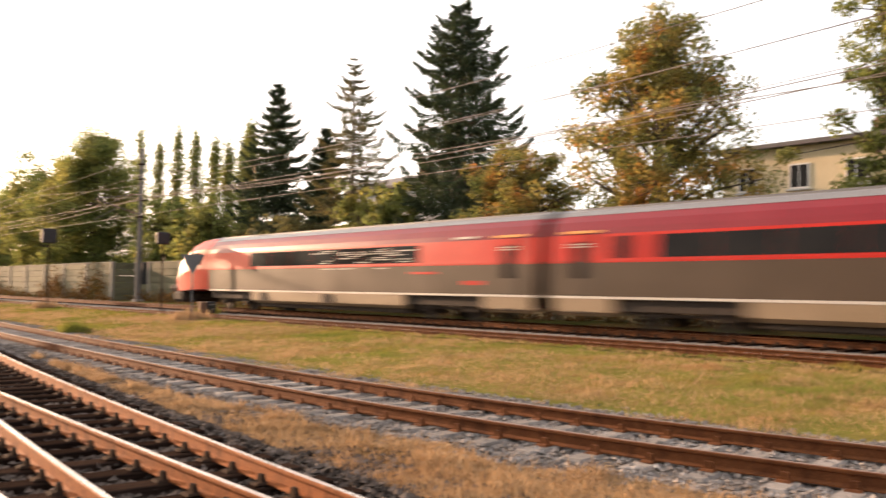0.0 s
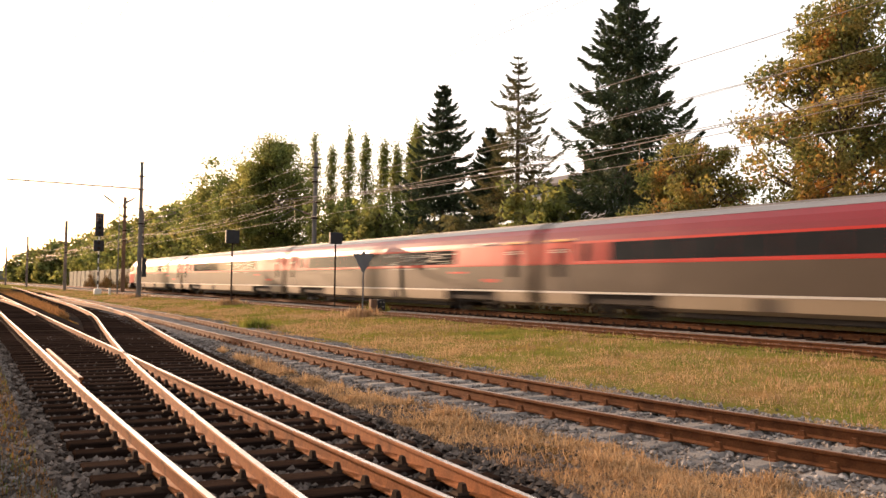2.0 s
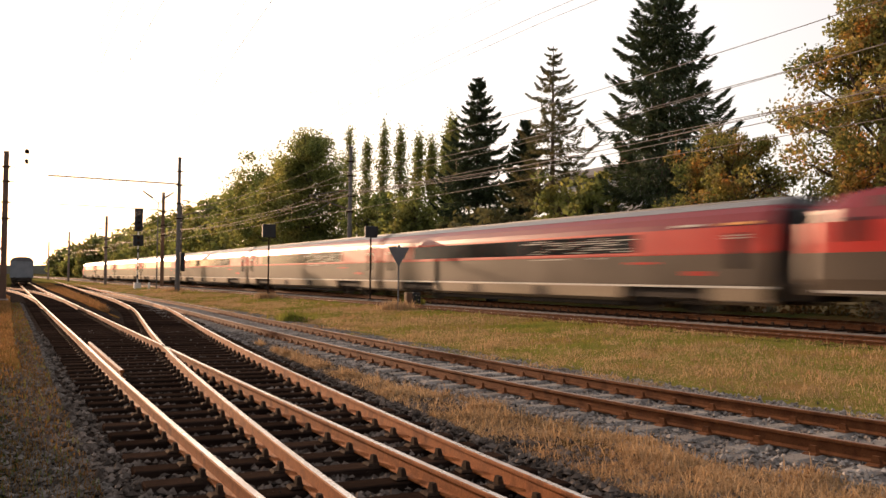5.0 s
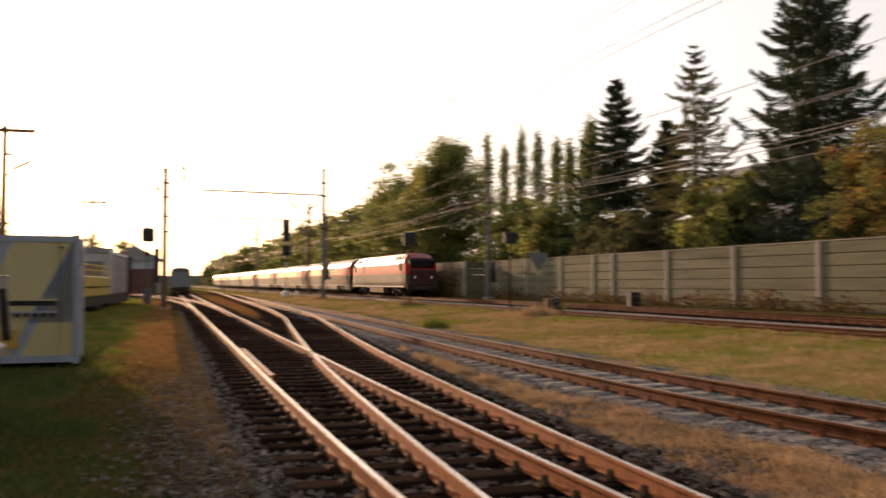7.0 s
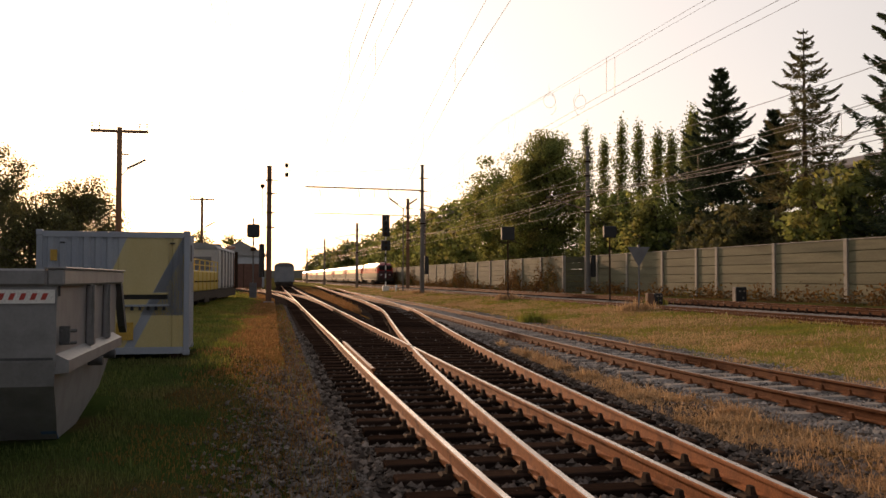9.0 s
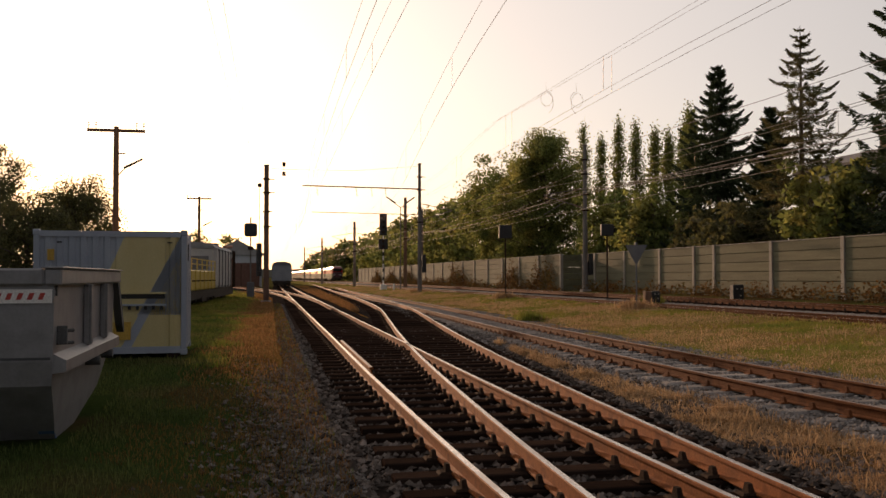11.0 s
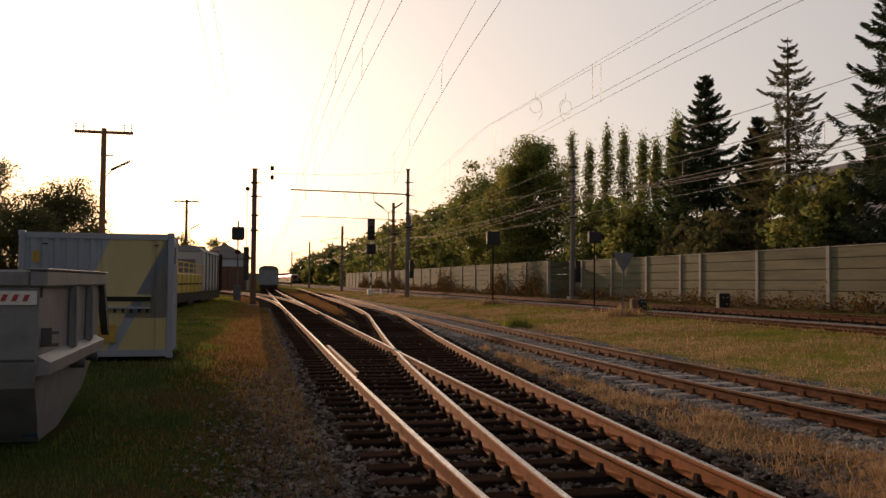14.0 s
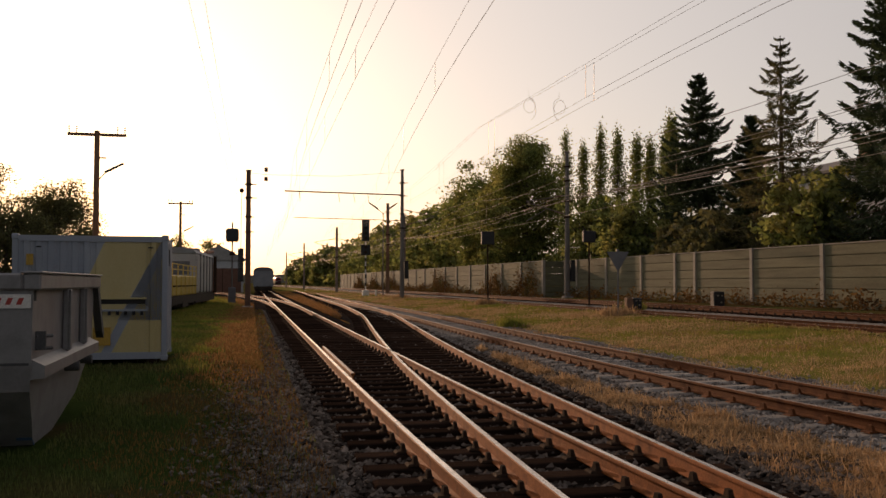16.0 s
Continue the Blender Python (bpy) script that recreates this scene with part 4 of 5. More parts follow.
def build_wires():
    catenary(Line([(1.85, -30), (1.9, 15), (2.7, 40), (3.6, 60), (4.6, 99), (7.1, 193), (8.5, 250)]), -30, 250, 5.85, 7.2, [-20, 40, 86, 140, 200, 260], 0.005)
    catenary(BRANCH, -30, 250, 5.75, 7.2, [-20, 40, 86, 140, 200, 260], 0.005, 0.12)
    catenary(MIDDLE, -30, 96, 5.85, 6.95, [-30, 30, 86, 140], 0.0045)
    catenary(MIDDLE, -30, 96, 5.8, 7.05, [-30, 30, 86, 140], 0.0045, 0.2)
    catenary(MAIN_NEAR, -60, 320, 6.1, 7.6, [-56, 4, 64, 131, 190, 250])
    catenary(MAIN_FAR, -60, 320, 6.2, 7.7, [-56, 4, 64, 131, 190, 250])
    catenary(Line([(2.2, -30), (2.45, 15), (3.2, 40), (3.8, 60), (4.9, 100)]), -30, 100, 6.0, 7.3, [-20, 40, 86, 140], 0.0045)
    for x, z, r in ((24.2, 8.2, 0.016), (25.2, 8.2, 0.016), (24.4, 9.6, 0.014), (25.0, 11.2, 0.016)):
        pts = []
        for a, b in ((-56, 4), (4, 64.4), (64.4, 131), (131, 190), (190, 260)):
            for i in range(10):
                u = i / 10
                pts.append((x, a + (b - a) * u, z - 4 * 0.8 * u * (1 - u)))
        tagged(wire(pts + [(x, 260, z)], r), "sagging feeder wire along the main line", "wire", "overhead wires")
    for x in (-0.6, -0.2):
        tagged(wire([(x - 1.2, -20, 9.5), (x - 0.6, 20, 9.0), (x + 0.6, 60, 8.2), (x + 1.8, 86, 8.6)], 0.005), "thin wire strung to the brown mast", "wire", "overhead wires")
    for dx, turn in ((0.0, 1), (0.85, -1)):
        loop = [(7.75 + dx + 0.17 * math.sin(a) * turn + 0.01 * a, 23.0 + 0.02 * a, 6.45 + 0.2 * math.cos(a) - 0.05 * max(0, a - 6)) for a in np.arange(0, 9.5, 0.25)]
        tagged(wire([(7.75 + dx, 23.0, 6.9)] + loop, 0.0045), "curled jumper cable between overhead wires", "cable")
    span = wire([(1.2, 62.6, 9.1), (2.4, 63.8, 9.15), (8, 70, 9.9), (15, 80, 11.6)], 0.012)
    tagged(span, "span wire between two masts with hanging dark insulators", "wire", "overhead wires")
    for z in (9.5, 8.85):
        bm = bmesh.new()
        insulators(bm, (2.4, 63.8, z - 0.15), (2.4, 63.8, z + 0.15), 4, 0.13)
        add_rod(bm, (2.4, 63.8, 9.15), (2.4, 63.8, z), 0.012)
        part("insulator_bell", bm, M["iron"], span)


build_wires()


def utility_pole(at, height, arm, lamp, label):
    p = thing("utility_pole", at, label, "pole", "wooden poles")
    rod("shaft", (0, 0, -0.3), (0, 0, height), 0.17, M["wood_pole"], p, r2=0.12, n=10)
    a = box("crossarm", (-arm, -0.06, height - 0.25), (arm, 0.06, height - 0.12), M["wood_pole"], p)
    for x in (-arm * 0.95, -arm * 0.7, arm * 0.7, arm * 0.95):
        bm = add_rod(bmesh.new(), (x, 0, height - 0.12), (x, 0, height + 0.1), 0.02)
        insulators(bm, (x, 0, height + 0.02), (x, 0, height + 0.22), 2, 0.045)
        part("pin_insulator", bm, M["sign_grey"], a)
    box("bracket", (0.1, -0.04, height - 1.3), (0.42, 0.04, height - 1.24), M["iron"], p)
    if lamp:
        rod("lamp_arm", (0.05, 0, lamp), (0.45, 0, lamp + 0.45), 0.025, M["iron"], p)
        part("lamp_head", add_rod(bmesh.new(), (0.35, 0, lamp + 0.4), (1.2, 0, lamp + 0.85), 0.065, 0.05), M["sign_grey"], p)


utility_pole((-6.1, 45, 0), 8.8, 1.3, 6.45, "brown wooden pole with crossarm, insulators and street lamp")
utility_pole((-4.6, 90, 0), 9.4, 1.15, 6.2, "distant wooden pole with crossarm and lamp")
yl = thing("yard_lamp", (15.6, 94, 0.1), "slim yard lamp with two slanting arms", "lamp")
rod("post", (0, 0, -0.2), (0, 0, 8.9), 0.07, M["mast_grey"], yl, r2=0.045)
for s in (-1, 1):
    rod("arm", (0, 0, 8.85), (s * 1.3, 0, 9.75), 0.035, M["mast_grey"], yl)
    rod("lamp_head", (s * 0.55, 0, 9.3), (s * 1.5, 0, 9.95), 0.1, M["sign_grey"], yl, r2=0.07)


# ---- signals and signs ----
def signal(at, label, top):
    s = thing("main_signal", at, label, "signal")
    bm = add_rod(bmesh.new(), (0, 0, 0), (0, 0, top - 2.4), 0.07)
    part("post", bm, M["white"], s)
    for i in range(5):
        rod("band", (0, 0, 1.2 + i * 0.9), (0, 0, 1.6 + i * 0.9), 0.074, M["black"], s)
    part("base_box", add_box(bmesh.new(), (-0.35, -0.3, -0.3), (0.35, 0.3, 0.75), 0.03), M["white"], s, "pale base box")
    for z0, z1, w in ((top - 2.35, top, 0.42), (top - 3.9, top - 2.75, 0.52)):
        head = part("signal_head", add_box(bmesh.new(), (-w, -0.12, z0), (w, 0.12, z1), 0.05), M["black"], s)
        n = int((z1 - z0) / 0.55)
        for i in range(n):
            z = z0 + 0.35 + i * 0.55
            part("hood", add_rod(bmesh.new(), (0, -0.12, z), (0, -0.32, z), 0.16, 0.13, 12), M["iron"], head)
    for z in (top - 0.9, top - 1.45):
        part("lens", add_rod(bmesh.new(), (0, -0.325, z), (0, -0.335, z), 0.1, n=12), M["glass"], s, "unlit dark lens")


signal((14.5, 99, 0.1), "black railway signal on a black and white striped post", 8.5)


def board_post(at, z0, z1, w, label, name="signal_board"):
    s = thing(name, at, label, "sign")
    rod("post", (0, 0, -0.2), (0, 0, z1), 0.05, M["iron"], s)
    part("board", add_box(bmesh.new(), (-w, -0.12, z0), (w, 0.12, z1), 0.04), M["black"], s)
    part("foot", add_box(bmesh.new(), (-0.2, -0.2, -0.2), (0.2, 0.2, 0.15), 0.02), M["concrete"], s)


board_post((15.9, 55.4, 0.2), 3.9, 4.75, 0.42, "black signal seen from behind on a thin post")
board_post((19.5, 47.5, 0.3), 3.65, 4.3, 0.36, "black signal seen from behind on a thin post")
bs = thing("repeater_signal", (0.2, 76, 0), "black square signal box on a grey post by the siding", "signal")
rod("post", (0, 0, 0), (0, 0, 6.6), 0.06, M["mast_grey"], bs)
part("head", add_box(bmesh.new(), (-0.52, -0.15, 5.0), (0.52, 0.15, 6.1), 0.12), M["black"], bs)
part("lower_box", add_box(bmesh.new(), (-0.22, -0.15, 3.9), (0.22, 0.15, 4.2), 0.04), M["iron"], bs)
part("cabinet", add_box(bmesh.new(), (-0.3, -0.2, -0.2), (0.3, 0.2, 1.3), 0.03), M["sign_grey"], bs)

tri = thing("triangle_sign", (16.0, 35.8, 0.2), "grey triangular railway sign seen from behind, point down", "sign")
rod("post", (0, 0, -0.2), (0, 0, 2.85), 0.035, M["sign_grey"], tri)
prism("plate", [(-0.46, 2.82), (0.46, 2.82), (0.0, 1.95)], "y", -0.05, -0.03, M["sign_grey"], tri, "flat grey metal triangle").rotation_euler = (0, 0, radians(-22))
box("clamp", (-0.05, -0.03, 2.7), (0.05, 0.06, 2.92), M["sign_grey"], tri)


def ground_signal(at, w, h, label, side=True):
    s = thing("ground_signal", at, label, "signal", "low ground signals")
    part("casing", add_box(bmesh.new(), (-w, -0.2, 0), (w, 0.2, h), 0.04), M["black"], s)
    for x, z in ((-w * 0.35, h * 0.75), (w * 0.45, h * 0.75), (w * 0.3, h * 0.35)):
        part("lens", add_rod(bmesh.new(), (x, -0.2, z), (x, -0.25, z), 0.04), M["post"], s)
    if side:
        part("side_plate", add_box(bmesh.new(), (-w - 0.34, -0.15, -0.05), (-w - 0.01, 0.15, h), 0.02), M["wood_pole"], s, "brown side plate")


ground_signal((19.5, 41.5, 0.42), 0.22, 0.55, "low black ground signal with pale lenses and a brown plate")
ground_signal((24.1, 41.8, 0.42), 0.3, 0.85, "low black ground signal before the noise wall", False)
mk = thing("marker_post", (15.2, 96, 0.1), "small pale marker post in the grass", "marker")
part("post", add_box(bmesh.new(), (-0.1, -0.1, -0.2), (0.1, 0.1, 0.85), 0.03), M["white"], mk)
mk = thing("stone_slab", (15.9, 23.2, 0.22), "pale flat stone lying in the grass by the rail", "stone")
part("slab", add_box(add_box(bmesh.new(), (-0.28, -0.16, -0.05), (0.2, 0.14, 0.08), 0.04), (0.1, -0.1, -0.05), (0.36, 0.2, 0.05), 0.03), M["post"], mk)

# a plain wall added out of sight to shade the near left of the yard
box("wall_depot", (-9.6, -40, -0.3), (-9.2, 25.5, 6.0), M["plaster_grey"], None, "plain unseen wall added to shade the yard", kind="structure")


# ---- container, bin and parked stock ----
def container(at, turn):
    """A ten-foot container with corrugated walls, painted in grey and yellow."""
    c = thing("storage_container", at, "grey steel container with faded yellow diagonal paint", "container", turn=turn)
    W, D, H = 3.02, 2.44, 2.62
    for i, (x0, x1, y0, y1) in enumerate(((0, W, D - 0.04, D), (0, 0.04, 0, D), (W - 0.04, W, 0, D))):
        box("wall_panel", (x0, y0 + 0.03, 0.16), (x1, y1 - 0.03, H - 0.1), M["box_grey"], c)
    box("roof_panel", (0.03, 0.03, H - 0.1), (W - 0.03, D - 0.03, H - 0.03), M["box_grey"], c)
    box("floor_panel", (0.03, 0.03, 0.12), (W - 0.03, D - 0.03, 0.2), M["box_grey"], c)
    for x in (0, W - 0.12):
        for y in (0, D - 0.12):
            box("corner_post", (x, y, 0.05), (x + 0.12, y + 0.12, H), M["box_grey"], c, bevel=0.015)
            for z in (0.02, H - 0.1):
                box("corner_casting", (x - 0.012, y - 0.012, z), (x + 0.132, y + 0.132, z + 0.12), M["box_grey"], c, bevel=0.02)
    for y in (0, D - 0.1):
        box("top_rail", (0.12, y, H - 0.13), (W - 0.12, y + 0.1, H - 0.01), M["box_grey"], c)
        box("bottom_rail", (0.12, y, 0.06), (W - 0.12, y + 0.1, 0.2), M["box_grey"], c)
    # corrugated front: slanting paint edges, given as their heights at x
    verts, faces, idx = [], [], []
    def edges(x):
        low = [0.2 + (x - 1.92) / 0.5, 0.2 + (x - 1.72) / 0.5, 0.86]
        high = [max(0.86, 1.15 + (x - 2.18) / 0.52), 1.4 + (x - 1.3) / 0.42]
        high[1] = max(high)
        return low + high
    def strip(x0, x1, d0, d1, za, zb):
        e0, e1 = [[za] + [min(max(z, za), zb) for z in edges(x)] + [zb] for x in (x0, x1)]
        paint = [1, 0, 1 if x0 > 1.45 else 0, 0, 1, 0]
        for k, p in enumerate(paint):
            if max(e0[k + 1] - e0[k], e1[k + 1] - e1[k]) < 1e-5:
                continue
            n = len(verts)
            verts.extend([(x0, d0, e0[k]), (x1, d1, e1[k]), (x1, d1, e1[k + 1]), (x0, d0, e0[k + 1])])
            faces.append((n, n + 1, n + 2, n + 3))
            idx.append(p)
    def wall(xa, xb, za, zb):
        x = xa
        while x < xb - 0.01:
            for dx, d0, d1 in ((0.02, 0.045, 0.045), (0.05, 0.045, 0.045), (0.035, 0.045, 0.015), (0.03, 0.015, 0.015), (0.03, 0.015, 0.015), (0.03, 0.015, 0.015), (0.035, 0.015, 0.045)):
                x1 = min(x + dx, xb)
                strip(x, x1, d0, d1, za, zb)
                x = x1
    def flat(xa, xb, za, zb, d):
        x = xa
        while x < xb - 0.001:
            x1 = min(x + 0.03, xb)
            strip(x, x1, d, d, za, zb)
            x = x1
    wall(0.12, 1.62, 0.2, H - 0.13)
    flat(1.62, 2.58, 1.32, H - 0.13, 0.02)
    flat(1.62, 2.58, 0.2, 1.2, 0.03)
    wall(2.58, W - 0.12, 0.2, H - 0.13)
    me = as_mesh("front_wall", verts, faces, [M["box_grey"], M["box_yellow"]])
    me.polygons.foreach_set("material_index", idx)
    put(new("front_wall", me), c, "corrugated front in grey and yellow")
    box("slot", (1.64, 0.024, 1.2), (2.56, 0.3, 1.3), M["black"], c, "open dark slot")
    box("slot_lip", (1.62, -0.05, 1.3), (2.6, 0.02, 1.335), M["box_yellow"], c)
    box("slot_sill", (1.6, -0.04, 1.05), (2.6, 0.026, 1.09), M["box_grey"], c)
    for i in range(6):
        box("rib_foot", (1.68 + i * 0.16, -0.02, 0.97), (1.74 + i * 0.16, 0.028, 1.05), M["black"], c)
    box("plate", (0.27, -0.01, 2.0), (0.4, 0.016, 2.23), M["ochre"], c, "ochre plate")
    box("plate", (1.56, -0.01, 0.35), (1.9, 0.026, 0.72), M["ochre"], c, "ochre plate")
    for x in (0.45, 2.62):
        box("hinge", (x, -0.01, 2.36), (x + 0.1, 0.02, 2.39), M["black"], c)
    for y in np.arange(0.2, D - 0.2, 0.22):
        box("side_rib", (W - 0.03, y, 0.22), (W + 0.005, y + 0.12, H - 0.14), M["box_grey"], c)
    box("side_vent", (W, 0.3, 2.0), (W + 0.02, 0.55, 2.35), M["black"], c)
    for x in (0.2, W - 0.4):
        t = thing("support_beam", (at[0] + x, at[1], 0), "squared timber under the container", "beam", "container supports")
        box("timber", (0, 0.05, -0.08), (0.22, D - 0.05, 0.09), M["timber"], t)


container((-4.28, 19.85, 0.05), 1.5)


def skip_bin(at, turn):
    """An open steel skip: boat-shaped ends, a ledge round its middle, ribs along its upper side."""
    b = thing("skip_bin", at, "grey steel waste skip with ribbed side and boat-shaped ends", "waste container", turn=turn)
    L, W = 4.1, 1.95
    bm = bmesh.new()
    hull = ((0.0, 0.16, 0.72, 1.75), (0.28, 0.11, 0.4, 3.05), (0.62, 0.07, 0.06, 3.6), (0.86, 0.05, 0.0, 3.9), (1.72, 0.04, 0.0, L))
    rows = []
    for thick, levels in ((0.0, hull), (0.035, hull[::-1])):
        for z, inset, y0, y1 in levels:
            e, zz = inset + thick, z + (thick if z < 0.1 else 0)
            rows.append([bm.verts.new(p) for p in ((-W + e, y0 + thick, zz), (-e, y0 + thick, zz), (-e, y1 - thick, zz), (-W + e, y1 - thick, zz))])
    for r0, r1 in zip(rows[:-1], rows[1:]):
        for k in range(4):
            bm.faces.new((r0[k], r0[(k + 1) % 4], r1[(k + 1) % 4], r1[k]))
    bm.faces.new(rows[0][::-1])
    bm.faces.new(rows[-1])
    part("tub", bm, M["bin"], b)
    for x in (-W + 0.4, -0.55):
        box("skid", (x, 0.78, -0.06), (x + 0.15, 1.7, 0.02), M["bin_dark"], b, bevel=0.01)
    for lo, hi in (((-0.13, -0.04, 1.6), (0.035, L + 0.06, 1.77)), ((-W - 0.03, -0.04, 1.6), (-W + 0.13, L + 0.06, 1.77)), ((-W + 0.13, -0.045, 1.602), (-0.13, 0.1, 1.768)), ((-W + 0.13, L - 0.08, 1.602), (-0.13, L + 0.065, 1.768))):
        box("rim", lo, hi, M["bin"], b, bevel=0.02)
    box("rim_cap", (-0.15, -0.06, 1.766), (0.055, L + 0.07, 1.785), M["bin"], b, "worn bright rim edge", bevel=0.006)
    prism("ledge", [(-0.06, 0.94), (0.07, 0.87), (0.07, 0.755), (-0.06, 0.74)], "y", 0.03, L - 0.35, M["bin"], b, "bent ledge along the side")
    for y in (1.62, 2.82):
        box("rib", (-0.05, y, 0.9), (0.03, y + 0.24, 1.605), M["bin"], b, bevel=0.02)
        box("rib_edge", (0.026, y + 0.002, 0.92), (0.05, y + 0.03, 1.6), M["bin"], b, bevel=0.004)
    prism("end_flap", [(L - 0.18, 1.6), (L + 0.0, 1.6), (L + 0.5, 0.95), (L + 0.46, 0.88), (L + 0.3, 0.98)], "x", -0.07, 0.03, M["bin_dark"], b, "dark slanting tail flap")
    prism("end_flap", [(L - 0.18, 1.6), (L + 0.0, 1.6), (L + 0.5, 0.95), (L + 0.46, 0.88), (L + 0.3, 0.98)], "x", -W - 0.03, -W + 0.07, M["bin_dark"], b)
    for y in (1.95, 2.95):
        part("lug", add_rod(bmesh.new(), (-0.08, y, 0.7), (0.1, y, 0.7), 0.055, n=12), M["bin_dark"], b)
    box("end_band", (-W + 0.08, -0.008, 0.88), (-0.07, 0.03, 0.905), M["bin_dark"], b)
    prism("bottom_paint", [(0.73, 0.0), (0.6, 0.1), (0.63, 0.1), (0.76, 0.0)], "x", -0.3, -0.148, M["box_blue"], b, "blue paint remains")
    hook = box("hook", (-0.05, 0.16, 1.02), (0.05, 0.2, 1.2), M["bin_dark"], b)
    for z in (1.03, 1.15):
        part("hook_pin", add_rod(bmesh.new(), (-0.04, 0.16, z), (0.09, 0.28, z), 0.018), M["bin_dark"], hook)
    st = box("sticker", (-0.66, -0.016, 1.43), (-0.06, 0.022, 1.565), M["white"], b, "white sticker with slanting red marks")
    for i in range(5):
        x = -0.58 + i * 0.098
        prism("sticker_mark", [(x, 1.465), (x + 0.045, 1.465), (x + 0.07, 1.53), (x + 0.025, 1.53)], "y", -0.021, -0.015, M["letter_red"], st)
    box("drip_stain", (-0.04, 0.05, 1.5), (-0.025, 0.1, 1.6), M["bin_dark"], b)


skip_bin((-1.8, 9.45, 0.02), 0.0)


def parked_stock():
    """Work train, wagon and shed on the depot side."""
    w = thing("work_wagon", (-3.85, 57, -0.05), "yellow railway work wagon parked by the grass", "wagon", turn=-4)
    box("body", (-1.3, -6, 1.0), (1.3, 6, 2.15), M["wagon_yellow"], w, bevel=0.06)
    for y in (-4.5, -2.5, -0.5, 1.5, 3.5, 5.3):
        box("side_rib", (1.29, y, 1.02), (1.345, y + 0.14, 2.13), M["wagon_yellow"], w)
    box("side_band", (1.292, -5.9, 1.5), (1.33, 5.9, 1.58), M["iron"], w)
    for z in (2.45, 2.75):
        box("rail_bar", (1.24, -6, z), (1.3, 6, z + 0.06), M["wagon_yellow"], w)
    for y in (-5.9, -3.5, -1.1, 1.3, 3.7, 5.9):
        for s in (-1.27, 1.27):
            rod("stanchion", (s, y, 2.15), (s, y, 2.8), 0.035, M["wagon_yellow"], w)
    box("frame", (-1.25, -6.2, 0.5), (1.25, 6.2, 1.0), M["under"], w)
    box("tool_box", (0.9, -1.2, 0.3), (1.28, 1.2, 0.62), M["under"], w)
    box("coupling", (-0.2, -7.2, 0.8), (0.2, -6.1, 1.05), M["under"], w)
    # box on a frame, added unseen behind the container to shade the grass
    box("covered_end", (-1.35, -19.0, 1.0), (1.3, -7.2, 3.3), M["wagon_yellow"], w, "box hidden behind the container, added for its shadow", bevel=0.06)
    box("covered_frame", (-1.25, -19.1, 0.5), (1.25, -7.1, 1.0), M["under"], w)
    for y in (-16.8, -9.4, -4.2, 4.4):
        bogie(w, y)
    v = thing("works_vehicle", (-3.05, 71.4, -0.05), "pale grey boxy works vehicle behind the yellow wagon", "rail vehicle", turn=-4)
    box("body", (-1.35, -7, 1.0), (1.3, 7, 3.75), M["wagon_white"], v, bevel=0.06)
    prism("roof", [(-1.38, 3.75), (1.33, 3.75), (1.1, 4.02), (0.5, 4.15), (-0.5, 4.15), (-1.15, 4.02)], "y", -7.05, 7.05, M["wagon_grey"], v)
    for y in (-6.4, -4.1, -1.8, 0.5, 2.8):
        box("side_panel", (1.28, y, 1.15), (1.345, y + 1.7, 3.6), M["wagon_white"], v, bevel=0.015)
        box("panel_gap", (1.28, y + 1.8, 1.05), (1.4, y + 2.08, 3.75), M["sign_grey"], v)
    box("engine_cover", (1.28, 5.1, 1.0), (1.42, 6.9, 3.3), M["clay"], v, "rusty red engine cover")
    for y in (5.2, 5.9, 6.6, 7.1):
        rod("handrail", (1.46, y, 0.9), (1.46, y, 3.9), 0.05, M["iron"], v)
    rod("roof_pipe", (0.9, 4.2, 4.15), (1.2, 7.0, 4.3), 0.12, M["clay"], v)
    box("roof_hatch", (-0.3, 1.5, 4.1), (0.6, 2.8, 4.4), M["sign_grey"], v, bevel=0.05)
    box("end_window", (-0.9, -7.06, 2.3), (0.9, -6.99, 3.2), M["sign_grey"], v)
    box("frame", (-1.3, -7.2, 0.35), (1.32, 7.2, 1.0), M["under"], v)
    for y in (-4.6, 4.6):
        bogie(v, y)
    s = thing("depot_shed", (-0.2, 165, 0), "low depot shed with pale roof and brown gate", "shed")
    box("wall", (-4.6, 0, 0), (2.6, 9, 5.6), M["plaster_grey"], s)
    prism("roof", [(-4.9, 5.6), (2.9, 5.6), (2.9, 5.9), (-1.6, 8.3), (-4.9, 6.6)], "y", -0.3, 9.3, M["shed_roof"], s)
    box("gate", (-4.2, -0.08, 0), (2.2, -0.005, 4.2), M["brick"], s, "brown boarded gate")
    for x in (-2.6, -1.0, 0.6):
        box("gate_post", (x - 0.05, -0.12, 0), (x + 0.05, -0.08, 4.2), M["iron"], s)
    for i in range(3):
        g = thing("parked_wagon", (SIDING.one(142 + 13 * i) - 0.65, 142 + 13 * i, 0.1), "blue-grey covered wagon parked on the siding", "wagon", "parked wagons", turn=-math.degrees(math.atan(SIDING.slope(142))))
        box("body", (-1.45, -6, 1.0), (1.45, 6, 3.3), M["wagon_grey"], g, bevel=0.05)
        prism("roof", [(-1.45, 3.3), (1.45, 3.3), (1.2, 3.65), (0.6, 3.85), (-0.6, 3.85), (-1.2, 3.65)], "y", -6.05, 6.05, M["sign_grey"], g)
        box("end_door", (-0.6, -6.05, 1.1), (0.6, -6.0, 3.1), M["wagon_grey"], g)
        box("frame", (-1.3, -6.2, 0.55), (1.3, 6.2, 1.0), M["under"], g)
